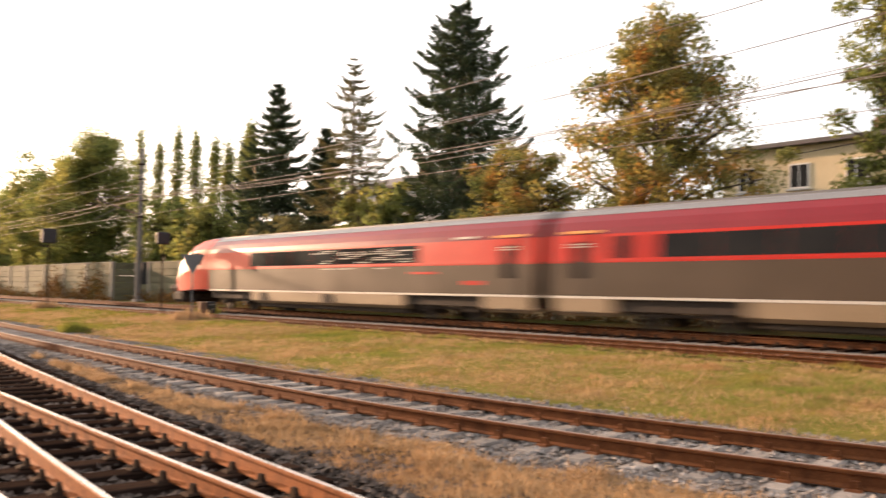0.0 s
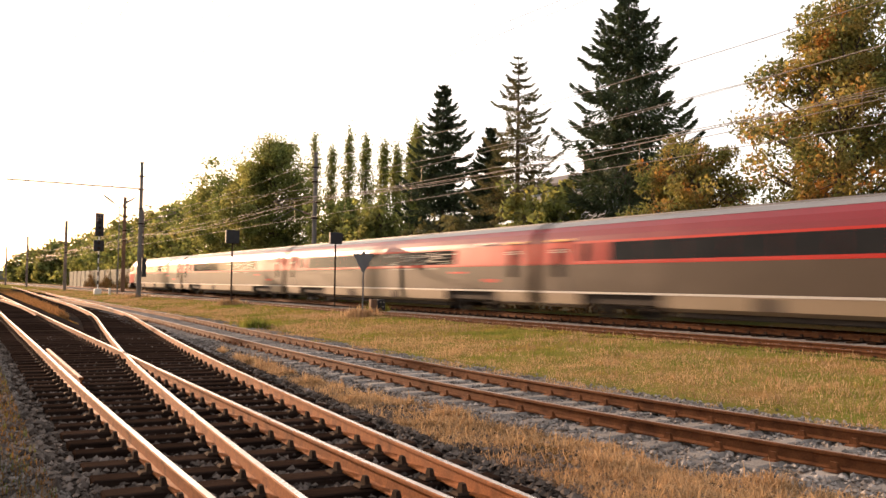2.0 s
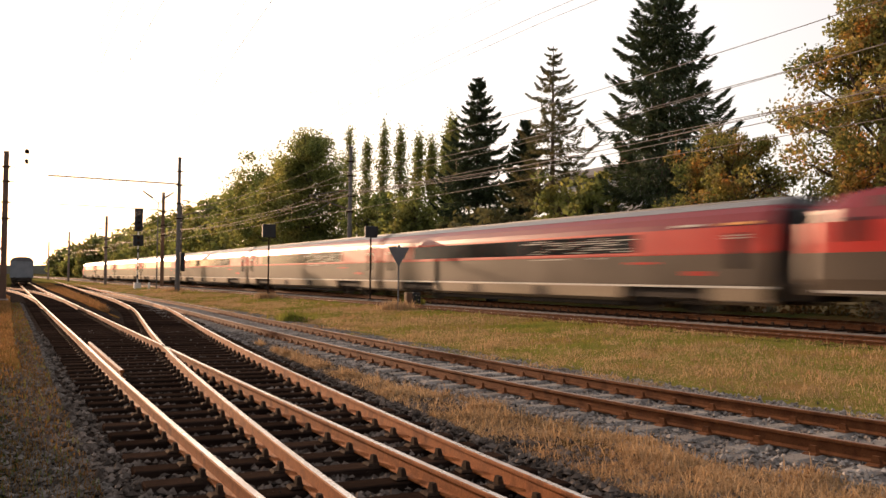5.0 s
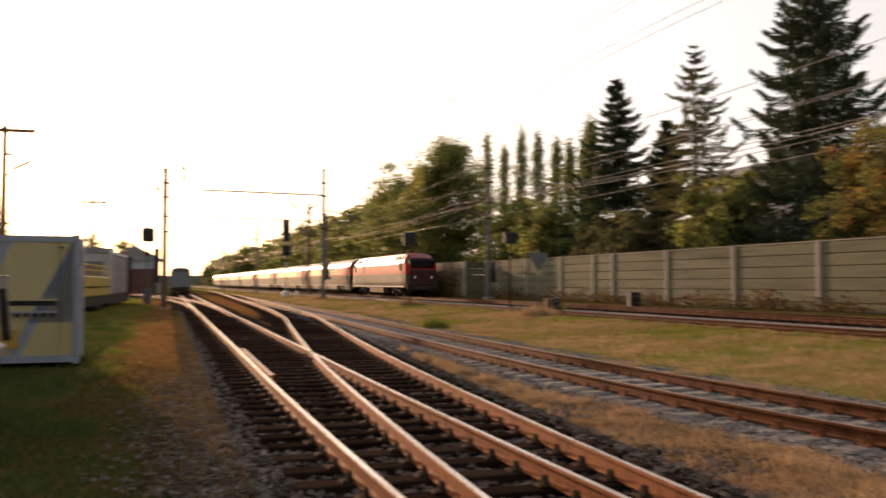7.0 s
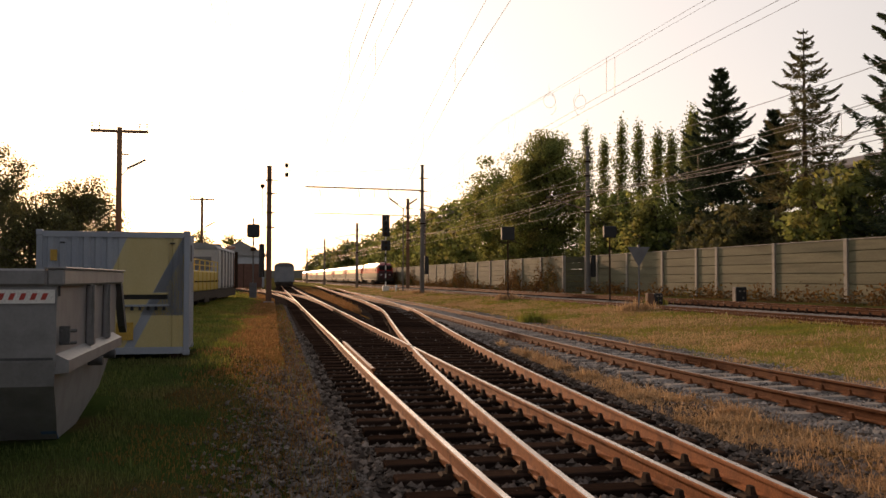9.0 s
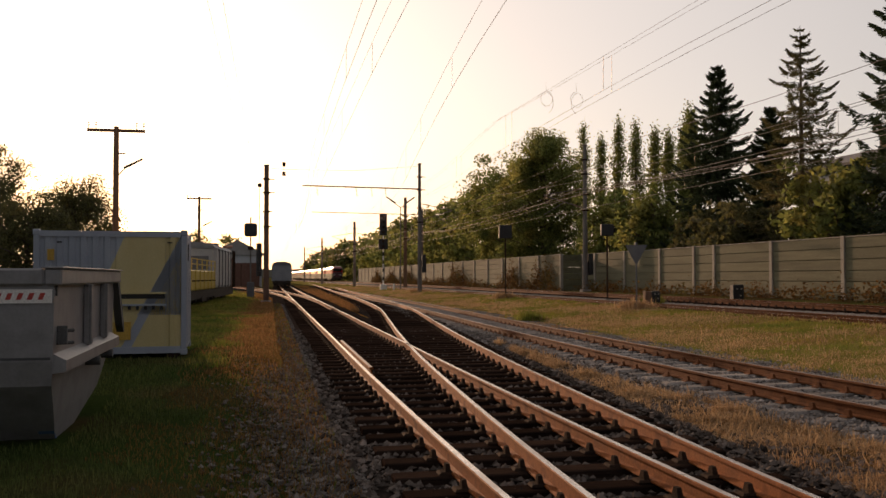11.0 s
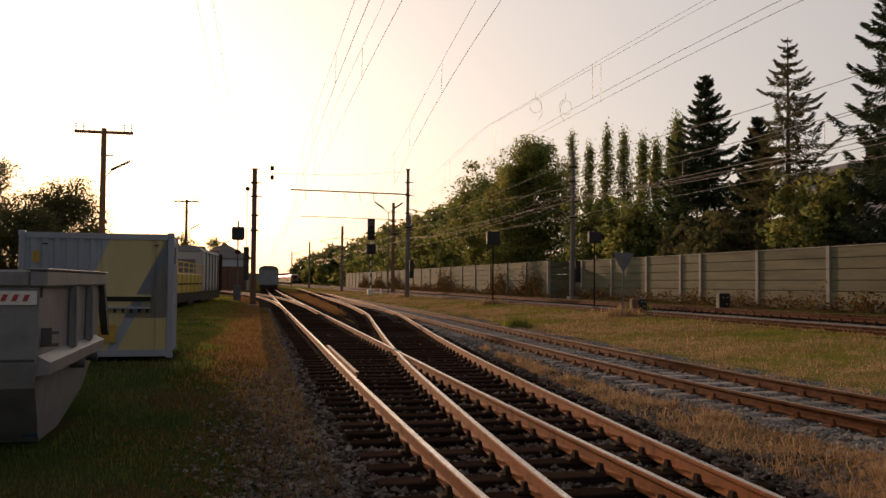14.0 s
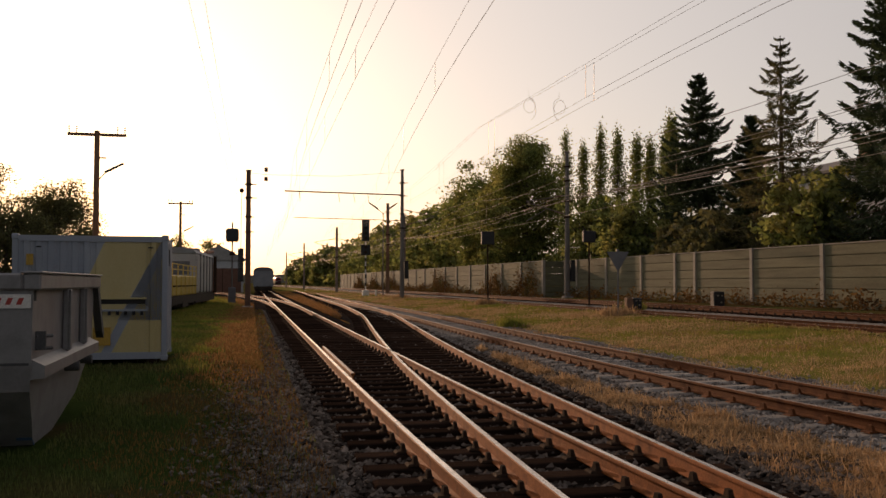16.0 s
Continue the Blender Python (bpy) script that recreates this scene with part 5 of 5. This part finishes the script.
        for s2 in (-0.87, 0.87):
            rod("buffer", (s2, -6.7, 0.9), (s2, -6.1, 0.9), 0.2, M["under"], g)
        for y in (-4, 4):
            bogie(g, y)


parked_stock()


# ---- houses ----
def house(at, w, d, h, wall, label, rows, roof=1.6, chimney=True, turn=0.0):
    """A house: its front with windows faces the line (-x)."""
    o = thing("house", at, label, "house", "houses behind the line", turn=turn)
    box("wall", (0, -w / 2, -0.5), (d, w / 2, h), M[wall], o)
    prism("roof", [(-0.6, h), (d + 0.6, h), (d + 0.6, h + 0.22), (d / 2, h + roof), (-0.6, h + 0.22)], "y", -w / 2 - 0.5, w / 2 + 0.5, M["tiles"], o)
    if chimney:
        part("chimney", add_box(bmesh.new(), (d * 0.35, -0.6, h + 0.4), (d * 0.35 + 0.9, 0.6, h + roof + 1.0), 0.03), M["clay"], o)
    n = int(w / 2.6)
    for z in rows:
        for i in range(n):
            y = -w / 2 + (i + 0.5) * w / n
            f = box("window", (-0.05, y - 0.55, z), (0.05, y + 0.55, z + 1.3), M["white"], o)
            for s in (-0.25, 0.25):
                box("pane", (-0.062, y + s - 0.21, z + 0.08), (-0.045, y + s + 0.21, z + 1.22), M["glass"], f)
            box("sill", (-0.14, y - 0.7, z - 0.1), (0.0, y + 0.7, z - 0.02), M["plaster_grey"], f)


house((44, 21.5, 0.8), 15, 9, 8.6, "plaster_yellow", "cream rendered house behind trees, flat dark roof", (1.2, 4.0, 6.4), 0.6)
house((47, 64, 0.9), 13, 9, 9.6, "plaster_grey", "grey-white rendered house hidden behind conifers", (1.2, 4.2, 7.2), 1.8)


# ---- trees and grass ----
def leaf_mesh(name, centres, size, material, seed, flat=0.0, long=1.0, ways=None, narrow=0.6):
    """Many small four-cornered leaves or sprays, each turned its own way."""
    rng = np.random.default_rng(seed)
    c = np.asarray(centres, float)
    n = len(c)
    u = rng.normal(size=(n, 3))
    u[:, 2] *= 1 - flat
    if ways is not None:
        u = np.asarray(ways) + u * 0.38
    u /= np.linalg.norm(u, axis=1, keepdims=True)
    w = rng.normal(size=(n, 3))
    w -= (w * u).sum(1, keepdims=True) * u
    w /= np.linalg.norm(w, axis=1, keepdims=True)
    s = size * rng.uniform(0.55, 1.35, (n, 1))
    a, b = u * s * long, w * s * narrow
    v = np.stack([c - a, c + b * rng.uniform(0.6, 1.2, (n, 1)), c + a, c - b], 1).reshape(-1, 3)
    f = np.arange(4 * n).reshape(-1, 4)
    return as_mesh(name, v.tolist(), f.tolist(), material)


def limb(verts, faces, a, b, r1, r2, n=5):
    a, b = Vector(a), Vector(b)
    d = (b - a).normalized()
    u = d.orthogonal().normalized()
    w = d.cross(u)
    k = len(verts)
    for p, r in ((a, r1), (b, r2)):
        for i in range(n):
            t = 2 * math.pi * i / n
            verts.append(p + u * (r * math.cos(t)) + w * (r * math.sin(t)))
    faces += [(k + i, k + (i + 1) % n, k + n + (i + 1) % n, k + n + i) for i in range(n)]


def broadleaf(at, height, spread, material, label, seed, leaves=9000, low=0.22, tall=1.0, size=0.2, limbs=34, clump=0.25, narrow=0.0):
    """A trunk that forks into limbs, each ending in uneven clumps of leaves."""
    rnd = random.Random(seed)
    t = thing("tree", at, label, "tree", "trees behind the line")
    verts, faces, tips = [], [], []
    top = height * 0.55
    p = Vector((0, 0, -0.4))
    trunk = [p]
    for i in range(1, 6):
        q = Vector((rnd.uniform(-0.25, 0.25), rnd.uniform(-0.25, 0.25), height * 0.75 * i / 5))
        limb(verts, faces, trunk[-1], q, height * 0.022 * (1.15 - i * 0.17) + 0.03, height * 0.022 * (1.15 - (i + 1) * 0.17) + 0.03, 7)
        trunk.append(q)
    for i in range(limbs):
        f = low + (1 - low) * (i + rnd.random()) / limbs
        a = trunk[0].lerp(trunk[-1], min(0.97, f * 0.95))
        bulge = math.sin(math.pi * min(1, max(0.02, (f - low * 0.6) / (1.02 - low * 0.6))) ** 0.8) ** 0.6
        r = spread * bulge * (1 - narrow * f) * rnd.uniform(0.45, 1.0)
        ang = i * 2.4 + rnd.uniform(-0.5, 0.5)
        b = Vector((r * math.cos(ang), r * math.sin(ang), height * f * 0.97 + rnd.uniform(-0.3, 0.5)))
        mid = a.lerp(b, 0.5) + Vector((0, 0, rnd.uniform(-0.1, 0.4)))
        limb(verts, faces, a, mid, 0.09, 0.06)
        limb(verts, faces, mid, b, 0.06, 0.02)
        tips.append((b, 1.0))
        tips.append((mid, 0.8))
        for _ in range(3):
            c = mid.lerp(b, rnd.random()) + Vector((rnd.gauss(0, 0.8), rnd.gauss(0, 0.8), rnd.gauss(0.1, 0.6)))
            limb(verts, faces, mid, c, 0.035, 0.012, 4)
            tips.append((c, 0.7))
    put(new("trunk", as_mesh("trunk", verts, faces, M["bark"], True)), t)
    rng = np.random.default_rng(seed)
    per = leaves // len(tips)
    cs = []
    k = spread * clump
    for b, s in tips:
        m = int(per * rng.uniform(0.4, 1.6))
        g = rng.normal(size=(m, 3))
        g *= (rng.random((m, 1)) ** 0.45) / np.linalg.norm(g, axis=1, keepdims=True)
        g *= (k * s * 1.15, k * s * 1.15, k * s * 0.8 * tall)
        cs.append(np.array(b) + g)
    put(new("crown", leaf_mesh("crown", np.concatenate(cs), size, M[material], seed)), t)
    return t


def poplar(at, height, spread, label, seed, leaves=7000):
    """A narrow upright poplar with gaps between its steep branches."""
    rnd = random.Random(seed)
    t = thing("tree", at, label, "tree", "poplars behind the wall")
    verts, faces, cs = [], [], []
    limb(verts, faces, (0, 0, -0.3), (0, 0, height * 0.96), 0.24, 0.03, 6)
    rng = np.random.default_rng(seed)
    n = 46
    for i in range(n):
        f = 0.12 + 0.86 * i / n
        w = spread * (0.55 + 0.45 * math.sin(math.pi * f)) * (1 - max(0, f - 0.72) / 0.3) * rnd.uniform(0.6, 1.15)
        ang = rnd.uniform(0, 6.28)
        a, b = Vector((0, 0, height * f - 1.2)), Vector((w * math.cos(ang), w * math.sin(ang), height * f + 0.3))
        limb(verts, faces, a, b, 0.05, 0.015, 4)
        m = int(leaves / n * rnd.uniform(0.4, 1.6))
        u = rng.random((m, 1))
        cs.append(np.array(a) * (1 - u) + np.array(b) * u + rng.normal(size=(m, 3)) * (0.24, 0.24, 0.5))
    put(new("trunk", as_mesh("trunk", verts, faces, M["bark"], True)), t)
    put(new("crown", leaf_mesh("crown", np.concatenate(cs), 0.12, M["leaf_green"], seed)), t)


def conifer(at, height, spread, material, label, seed, whorls=40, dense=1.0, gaps=0.0, low=0.1, size=0.1, blunt=0.75, hang=1.0):
    """A straight trunk with boughs that sag, turn up at their tips and carry hanging curtains of needle sprays."""
    rnd = random.Random(seed)
    t = thing("conifer", at, label, "tree", "conifers behind the wall")
    verts, faces, cs, ways = [], [], [], []
    limb(verts, faces, (0, 0, -0.3), (0, 0, height), 0.28, 0.02, 8)
    rng = np.random.default_rng(seed)
    for i in range(whorls):
        f0 = low + (1 - low) * i / whorls
        n = rnd.randint(5, 7)
        for j in range(n):
            if rnd.random() < gaps:
                continue
            f = min(0.985, f0 + rnd.uniform(0, 1) * (1 - low) / whorls)
            ang = 2 * math.pi * (j + rnd.uniform(-0.35, 0.35)) / n + i * 1.7
            lobe = 1 + 0.22 * noise.noise((math.cos(ang) * 1.3, math.sin(ang) * 1.3 + seed, f * 5))
            r = (spread * (1 - f) ** blunt * lobe + 0.12) * rnd.choice((0.62, 0.8, 0.92, 1.0, 1.0, 1.12))
            d = Vector((math.cos(ang), math.sin(ang), 0))
            side_way = np.array(d.cross(Vector((0, 0, 1))))
            z = height * f
            sag = (0.30 - 0.5 * f) * r
            pts3 = [Vector((0, 0, z)), d * (r * 0.4) + Vector((0, 0, z - sag * 0.55)), d * (r * 0.78) + Vector((0, 0, z - sag)), d * r + Vector((0, 0, z - sag + 0.16 * r))]
            for k in range(3):
                limb(verts, faces, pts3[k], pts3[k + 1], (0.05 - 0.015 * k) * (1.1 - f) + 0.006, (0.035 - 0.014 * k) * (1.1 - f) + 0.004, 4)
            m = int((26 + 105 * r) * dense)
            u = 0.06 + 0.97 * rng.random(m) ** 0.85
            line = np.array([tuple(p) for p in pts3])
            marks = np.array((0.0, 0.4, 0.78, 1.0))
            p = np.stack([np.interp(u, marks, line[:, k]) for k in range(3)], 1)
            comb = np.round(u * 9) / 9
            off = rng.uniform(-1, 1, m)
            width = (0.13 + 0.27 * r) * np.clip(1.12 - comb, 0.05, 0.8)
            p = p + side_way * (off * width)[:, None] + np.array(d) * (np.abs(off) * width * 0.5)[:, None]
            drop = rng.random(m) ** 1.3 * (0.1 + 0.17 * r * (1.05 - u)) * hang
            p[:, 2] -= drop * (1 - 0.45 * f)
            ways.append(np.array(d) * (0.35 + 0.6 * u)[:, None] + side_way * (off * 0.8)[:, None] + np.array((0, 0, 1.0)) * (0.75 * u ** 3 - 0.6 * hang * (1.1 - u))[:, None])
            cs.append(p)
    put(new("trunk", as_mesh("trunk", verts, faces, M["bark"], True)), t)
    put(new("needles", leaf_mesh("needles", np.concatenate(cs), size, M[material], seed, 0.3, 1.6, np.concatenate(ways), 0.36)), t)


def build_trees():
    conifer((34, 61.4, 0.8), 16.6, 4.8, "leaf_spruce", "dense dark spruce behind the noise wall", 11, 36, 0.85, 0.06, 0.1, 0.115, 0.75, 1.7)
    conifer((34.5, 55.3, 0.8), 12.4, 2.9, "leaf_spruce", "slim dark spruce beside a larch", 12, 30, 1.2, 0.0, 0.1, 0.12, 0.7, 1.6)
    conifer((33, 49.5, 0.8), 16.2, 5.6, "leaf_larch", "airy pale larch with open boughs", 13, 27, 0.75, 0.2, 0.2, 0.09, 0.85, 1.1)
    conifer((33, 38.6, 0.8), 17.2, 6.0, "leaf_spruce", "tall dark spruce with drooping boughs", 14, 33, 0.85, 0.08, 0.12, 0.112, 0.62, 2.0)
    poplar((37, 71.6, 0.9), 15.4, 1.5, "bushy poplar beside a dark spruce", 48, 9000)
    broadleaf((31.5, 23.9, 0.8), 13.0, 6.0, "leaf_autumn", "broad open tree with leaves turning orange", 21, 46000, size=0.09, limbs=60, clump=0.14, narrow=0.4)
    broadleaf((31, 31.5, 0.8), 7.6, 3.8, "leaf_autumn", "lower tree with orange and green leaves", 22, 36000, size=0.08, limbs=46, clump=0.17)
    broadleaf((31.0, 13.6, 0.8), 13.0, 2.4, "leaf_green", "slender green tree behind the wall", 23, 24000, size=0.085)
    broadleaf((30.5, 42.5, 0.8), 6.5, 3.0, "leaf_green", "green bushy tree behind the wall", 24, 6000)
    broadleaf((30.5, 52.0, 0.8), 4.6, 3.0, "leaf_dark", "dark bushy tree behind the wall", 26, 6000)
    broadleaf((31.5, 58.0, 0.8), 4.8, 3.2, "leaf_dark", "dark bushy tree behind the wall", 27, 6000)
    broadleaf((31, 66.0, 0.8), 7.0, 3.4, "leaf_green", "green bushy tree behind the wall", 28, 6000)
    broadleaf((31, 74, 0.8), 8.0, 3.8, "leaf_green", "green bushy tree behind the wall", 29, 6000)
    for i, (x, y, h) in enumerate(((38, 99.5, 18.8), (38, 94.1, 16.5), (38, 89.3, 17.5), (38, 84.9, 16.6), (38, 80.5, 15.0), (38, 77.7, 14.3), (38, 74.6, 14.8))):
        poplar((x, y, 0.9), h, 0.95 if i else 1.1, "tall narrow poplar behind the wall", 40 + i)
    broadleaf((31, 93, 0.7), 16.8, 6.0, "leaf_green", "large green tree leaning over the noise wall", 51, 56000, 0.12, size=0.14, limbs=44, clump=0.24)
    broadleaf((31, 108, 0.7), 15.5, 6.5, "leaf_green", "large green tree along the line", 52, 36000, 0.1, size=0.15, limbs=40, clump=0.24)
    broadleaf((32, 124, 0.7), 13.0, 6.5, "leaf_green", "green tree along the line", 53, 9000, 0.08, size=0.3)
    broadleaf((32, 143, 0.7), 13.0, 7.0, "leaf_green", "distant green tree along the line", 54, 8000, 0.05, size=0.34)
    broadleaf((34, 165, 0.7), 12.5, 8.0, "leaf_green", "distant green tree along the line", 55, 8000, 0.05, size=0.38)
    broadleaf((34, 192, 0.7), 12.5, 9.0, "leaf_green", "distant green tree along the line", 56, 7000, 0.05, size=0.45)
    broadleaf((36, 225, 0.7), 13.0, 10.0, "leaf_green", "distant green tree along the line", 57, 7000, 0.05, size=0.5)
    broadleaf((38, 265, 0.7), 13.0, 12.0, "leaf_green", "distant green tree along the line", 58, 7000, 0.05, size=0.6)
    broadleaf((32, 300, 0.7), 12.0, 9.0, "leaf_green", "distant hazy tree along the line", 67, 7000, 0.05, size=0.6)
    broadleaf((32, 345, 0.7), 11.0, 8.0, "leaf_green", "distant hazy tree along the line", 68, 7000, 0.05, size=0.65)
    broadleaf((31, 400, 0.7), 10.5, 8.0, "leaf_green", "distant hazy tree along the line", 69, 7000, 0.05, size=0.7)
    broadleaf((-18.3, 105, 0), 12.2, 7.0, "leaf_dark", "dark broad tree beyond the container", 61, 44000, 0.15, size=0.115)
    broadleaf((-26, 99, 0), 14.8, 6.2, "leaf_dark", "dark broad tree beyond the container", 62, 38000, 0.15, size=0.115)
    broadleaf((-20.5, 93, 0), 9.0, 6.0, "leaf_dark", "low dark tree beyond the container", 66, 26000, 0.08, size=0.115)
    broadleaf((-8, 150, 0), 9.2, 2.6, "leaf_green", "distant airy tree beyond the depot shed", 64, 2600, 0.3, size=0.16)
    broadleaf((-4, 190, 0), 10.5, 3.2, "leaf_green", "distant airy tree beyond the depot shed", 65, 2400, 0.3, size=0.2)
    # low brown shrubs along the foot of the wall, and scrub by the main line
    rng = np.random.default_rng(9)
    cs = []
    for y in np.arange(2, 68, 0.55):
        h = rng.uniform(0.25, 0.8)
        m = int(110 * h)
        c = np.array((25.35 + rng.uniform(-0.4, 0.3), y, 0.5))
        cs.append(c + rng.normal(size=(m, 3)) * (0.28, 0.4, 0.22 * h / 0.5) + (0, 0, h * 0.45))
    for y in np.arange(68, 180, 1.0):
        c = np.array((23.9 + rng.uniform(-0.1, 0.1), y, 0.5))
        h = rng.uniform(0.2, 1.0) + (1.0 if noise.noise((y * 0.12, 0, 3)) > 0.05 else 0)
        cs.append(c + rng.normal(size=(int(160 * h), 3)) * (0.14, 0.6, 0.22 * h / 0.5) + (0, 0, h * 0.4))
    tagged(new("shrubs", leaf_mesh("shrubs", np.concatenate(cs), 0.09, M["shrub"], 3)), "brown and olive scrub along the foot of the wall", "shrub", kind="stuff")


def blades(name, spots, heights, material, label, seed, lean=0.5):
    """Grass: thin bent blades in two pieces."""
    rng = np.random.default_rng(seed)
    p = np.asarray(spots, float)
    n = len(p)
    h = np.asarray(heights, float)[:, None] * rng.uniform(0.5, 1.3, (n, 1))
    a = rng.uniform(0, 6.28, n)
    d = np.stack([np.cos(a), np.sin(a), 0 * a], 1)
    s = np.stack([-np.sin(a), np.cos(a), 0 * a], 1)
    w = rng.uniform(0.0022, 0.0048, (n, 1)) * (1 + h * 2) * np.clip(0.55 + np.hypot(p[:, :1], p[:, 1:2]) * 0.055, 0.9, 3.2)
    up = np.array((0, 0, 1.0))
    l = rng.uniform(0.1, lean, (n, 1))
    m = p + up * h * 0.55 + d * h * l * 0.3
    t = p + up * h * np.maximum(0.25, 1 - l * 0.4) + d * h * l
    v = np.stack([p - s * w, p + s * w, m + s * w * 0.7, m - s * w * 0.7, t], 1).reshape(-1, 3)
    k = 5 * np.arange(n)[:, None]
    f = [tuple(r) for r in (k + np.array((0, 1, 2, 3))).tolist()] + [tuple(r) for r in (k + np.array((3, 2, 4))).tolist()]
    tagged(new(name, as_mesh(name, v.tolist(), f, material)), label, "grass", kind="stuff")


def patchy(x, y, s=0.6, k=0):
    return noise.noise((x * s, y * s, k))


def build_grass():
    rnd = random.Random(5)
    dry, dh, green, gh, lush, lh, old, oh = [], [], [], [], [], [], [], []
    # dry strip between the branching track and the rusty track
    while len(dry) < 75000:
        y = 2.5 + 42 * rnd.random() ** 1.7
        a, b = BRANCH.one(y) + 1.6, MIDDLE.one(y) - 1.75 + 0.4 * patchy(0, y, 0.7, 5)
        if b - a < 0.1:
            continue
        x = rnd.uniform(a, b)
        if patchy(x, y) + 0.35 * (x - a) / (b - a) < -0.02 and rnd.random() < 0.85:
            continue
        dry.append((x, y, 0.0))
        dh.append(rnd.uniform(0.03, 0.1) * (0.8 + 2.4 * max(0, patchy(x, y, 1.7, 3))) + (0.12 if rnd.random() < 0.05 else 0))
    # mown grass between the rusty track and the main line
    for _ in range(150000):
        y = 4 + 70 * rnd.random() ** 1.35
        x = rnd.uniform(MIDDLE.one(min(y, 90)) + 1.6, 17.1)
        k = 1.3 * patchy(x, y, 0.3, 4) + 0.9 * patchy(x, y, 1.3, 12) + 0.75 * (x - 9) / 6.5 - 0.3
        if x < MIDDLE.one(min(y, 90)) + 2.6 and patchy(x, y, 1.1, 7) < 0.12:
            continue
        if rnd.random() < 0.25 + 0.9 * k:
            green.append((x, y, ground_z(x) + 0.01))
            gh.append(rnd.uniform(0.03, 0.09) * (0.7 + 1.8 * max(0, patchy(x, y, 1.5, 9) + 0.1)))
        else:
            dry.append((x, y, ground_z(x) + 0.01))
            dh.append(rnd.uniform(0.03, 0.1) * (0.7 + 2.2 * max(0, patchy(x, y, 1.5, 9) + 0.1)) + (0.12 if rnd.random() < 0.03 else 0))
    for _ in range(16000):
        y = 74 + 90 * rnd.random() ** 1.5
        x = rnd.uniform(11.3 + max(0, y - 130) * 0.03, 15.9)
        lit = patchy(x, y, 0.25, 4) > 0.1
        (green if lit else dry).append((x, y, ground_z(x)))
        (gh if lit else dh).append(rnd.uniform(0.08, 0.25))
    # grass left of the siding: lush by the container, dry beside the ballast, both coloured as shaded
    for _ in range(150000):
        y = 3.5 + 55 * rnd.random() ** 2.2
        e = SIDING.one(y) - 2.2
        x = rnd.uniform(e - 6.5, e + 0.6)
        if (-4.3 < x < -1.2 and 19.8 < y < 22.4) or (-3.7 < x < -1.8 and 9.7 < y < 13.8):
            continue
        if x > e - 1.5 + patchy(x, y, 0.8, 2) and rnd.random() < 0.92:
            if rnd.random() < 0.8:
                old.append((x, y, -0.01))
                oh.append(rnd.uniform(0.02, 0.08))
        else:
            lush.append((x, y, 0.0))
            lh.append(rnd.uniform(0.04, 0.12))
    # turf further along, sunlight put into its colour: green by the parked wagons, orange beside and between the
    # sidings
    sunny, sh, rusty, rh = [], [], [], []
    for _ in range(80000):
        y = 15 + 91 * rnd.random() ** 1.75
        if rnd.random() > (y - 15) / 12:
            continue
        e = min(SIDING.one(y) - 2.1, DEPOT.one(y) - 1.8) if y > 57 else SIDING.one(y) - 2.1
        x = rnd.uniform(min(-3.2, e - 4), e)
        if (-4.3 < x < -1.2 and y < 22.4) or x < -4:
            continue
        if x > e - 1.55 + 1.5 * patchy(x, y, 0.5, 2) + rnd.gauss(0, 0.25):
            rusty.append((x, y, -0.01))
            rh.append(rnd.uniform(0.04, 0.12) + y * 0.0006)
        else:
            sunny.append((x, y, 0.0))
            sh.append(rnd.uniform(0.06, 0.15) + y * 0.0008)
    for _ in range(34000):
        y = 37 + 95 * rnd.random() ** 1.6
        a, b = SIDING.one(y) + 1.8, BRANCH.one(y) - 1.75
        if b - a > 0.1:
            rusty.append((rnd.uniform(a, b), y, 0.0))
            rh.append(rnd.uniform(0.05, 0.16) + (0.2 if rnd.random() < 0.02 else 0))
    blades("sunlit_grass", sunny, sh, M["blade_green"], "green grass by the parked wagons, coloured as sunlit", 6, 0.8)
    blades("orange_grass", rusty, rh, M["blade_orange"], "dry grass beside the sidings, sunlit orange in its colour", 7, 1.0)
    blades("dry_grass", dry, dh, M["blade_dry"], "dry straw-coloured grass between the tracks", 1, 1.9)
    blades("mown_grass", green, gh, M["blade_green"], "short green and yellow grass beside the main line", 2, 0.8)
    blades("withered_grass", old, oh, M["blade_withered"], "withered brown grass beside the ballast, darkened for shade", 4, 1.0)
    blades("green_grass", lush, lh, M["blade_lush"], "green grass beside the container, darkened for shade", 3, 0.8)
    for i, (x, y, r, n) in enumerate(((16.1, 36.2, 0.35, 900), (10.6, 33.5, 0.25, 500), (15.9, 55.6, 0.4, 700), (19.6, 42, 0.3, 300), (14.9, 80.4, 0.5, 700))):
        t = [(x + rnd.gauss(0, r), y + rnd.gauss(0, r), ground_z(x)) for _ in range(n)]
        blades("grass_tuft", t, [rnd.uniform(0.15, 0.5) for _ in t], M["blade_green"] if i % 2 else M["blade_dry"], "rank tuft of uncut grass", 20 + i, 0.7)


build_trees()
build_grass()
tagged(new("far_woods", as_mesh("far_woods", [(x, 1500 + 60 * math.sin(x * 0.01), z) for x in range(-1500, 1600, 50) for z in (-5, 16 + 8 * noise.noise((x * 0.01, 0, 7)))],
       [(2 * i, 2 * i + 2, 2 * i + 3, 2 * i + 1) for i in range(61)], M["far_haze"])), "hazy line of woods on the horizon", "woods", kind="structure")

motions()
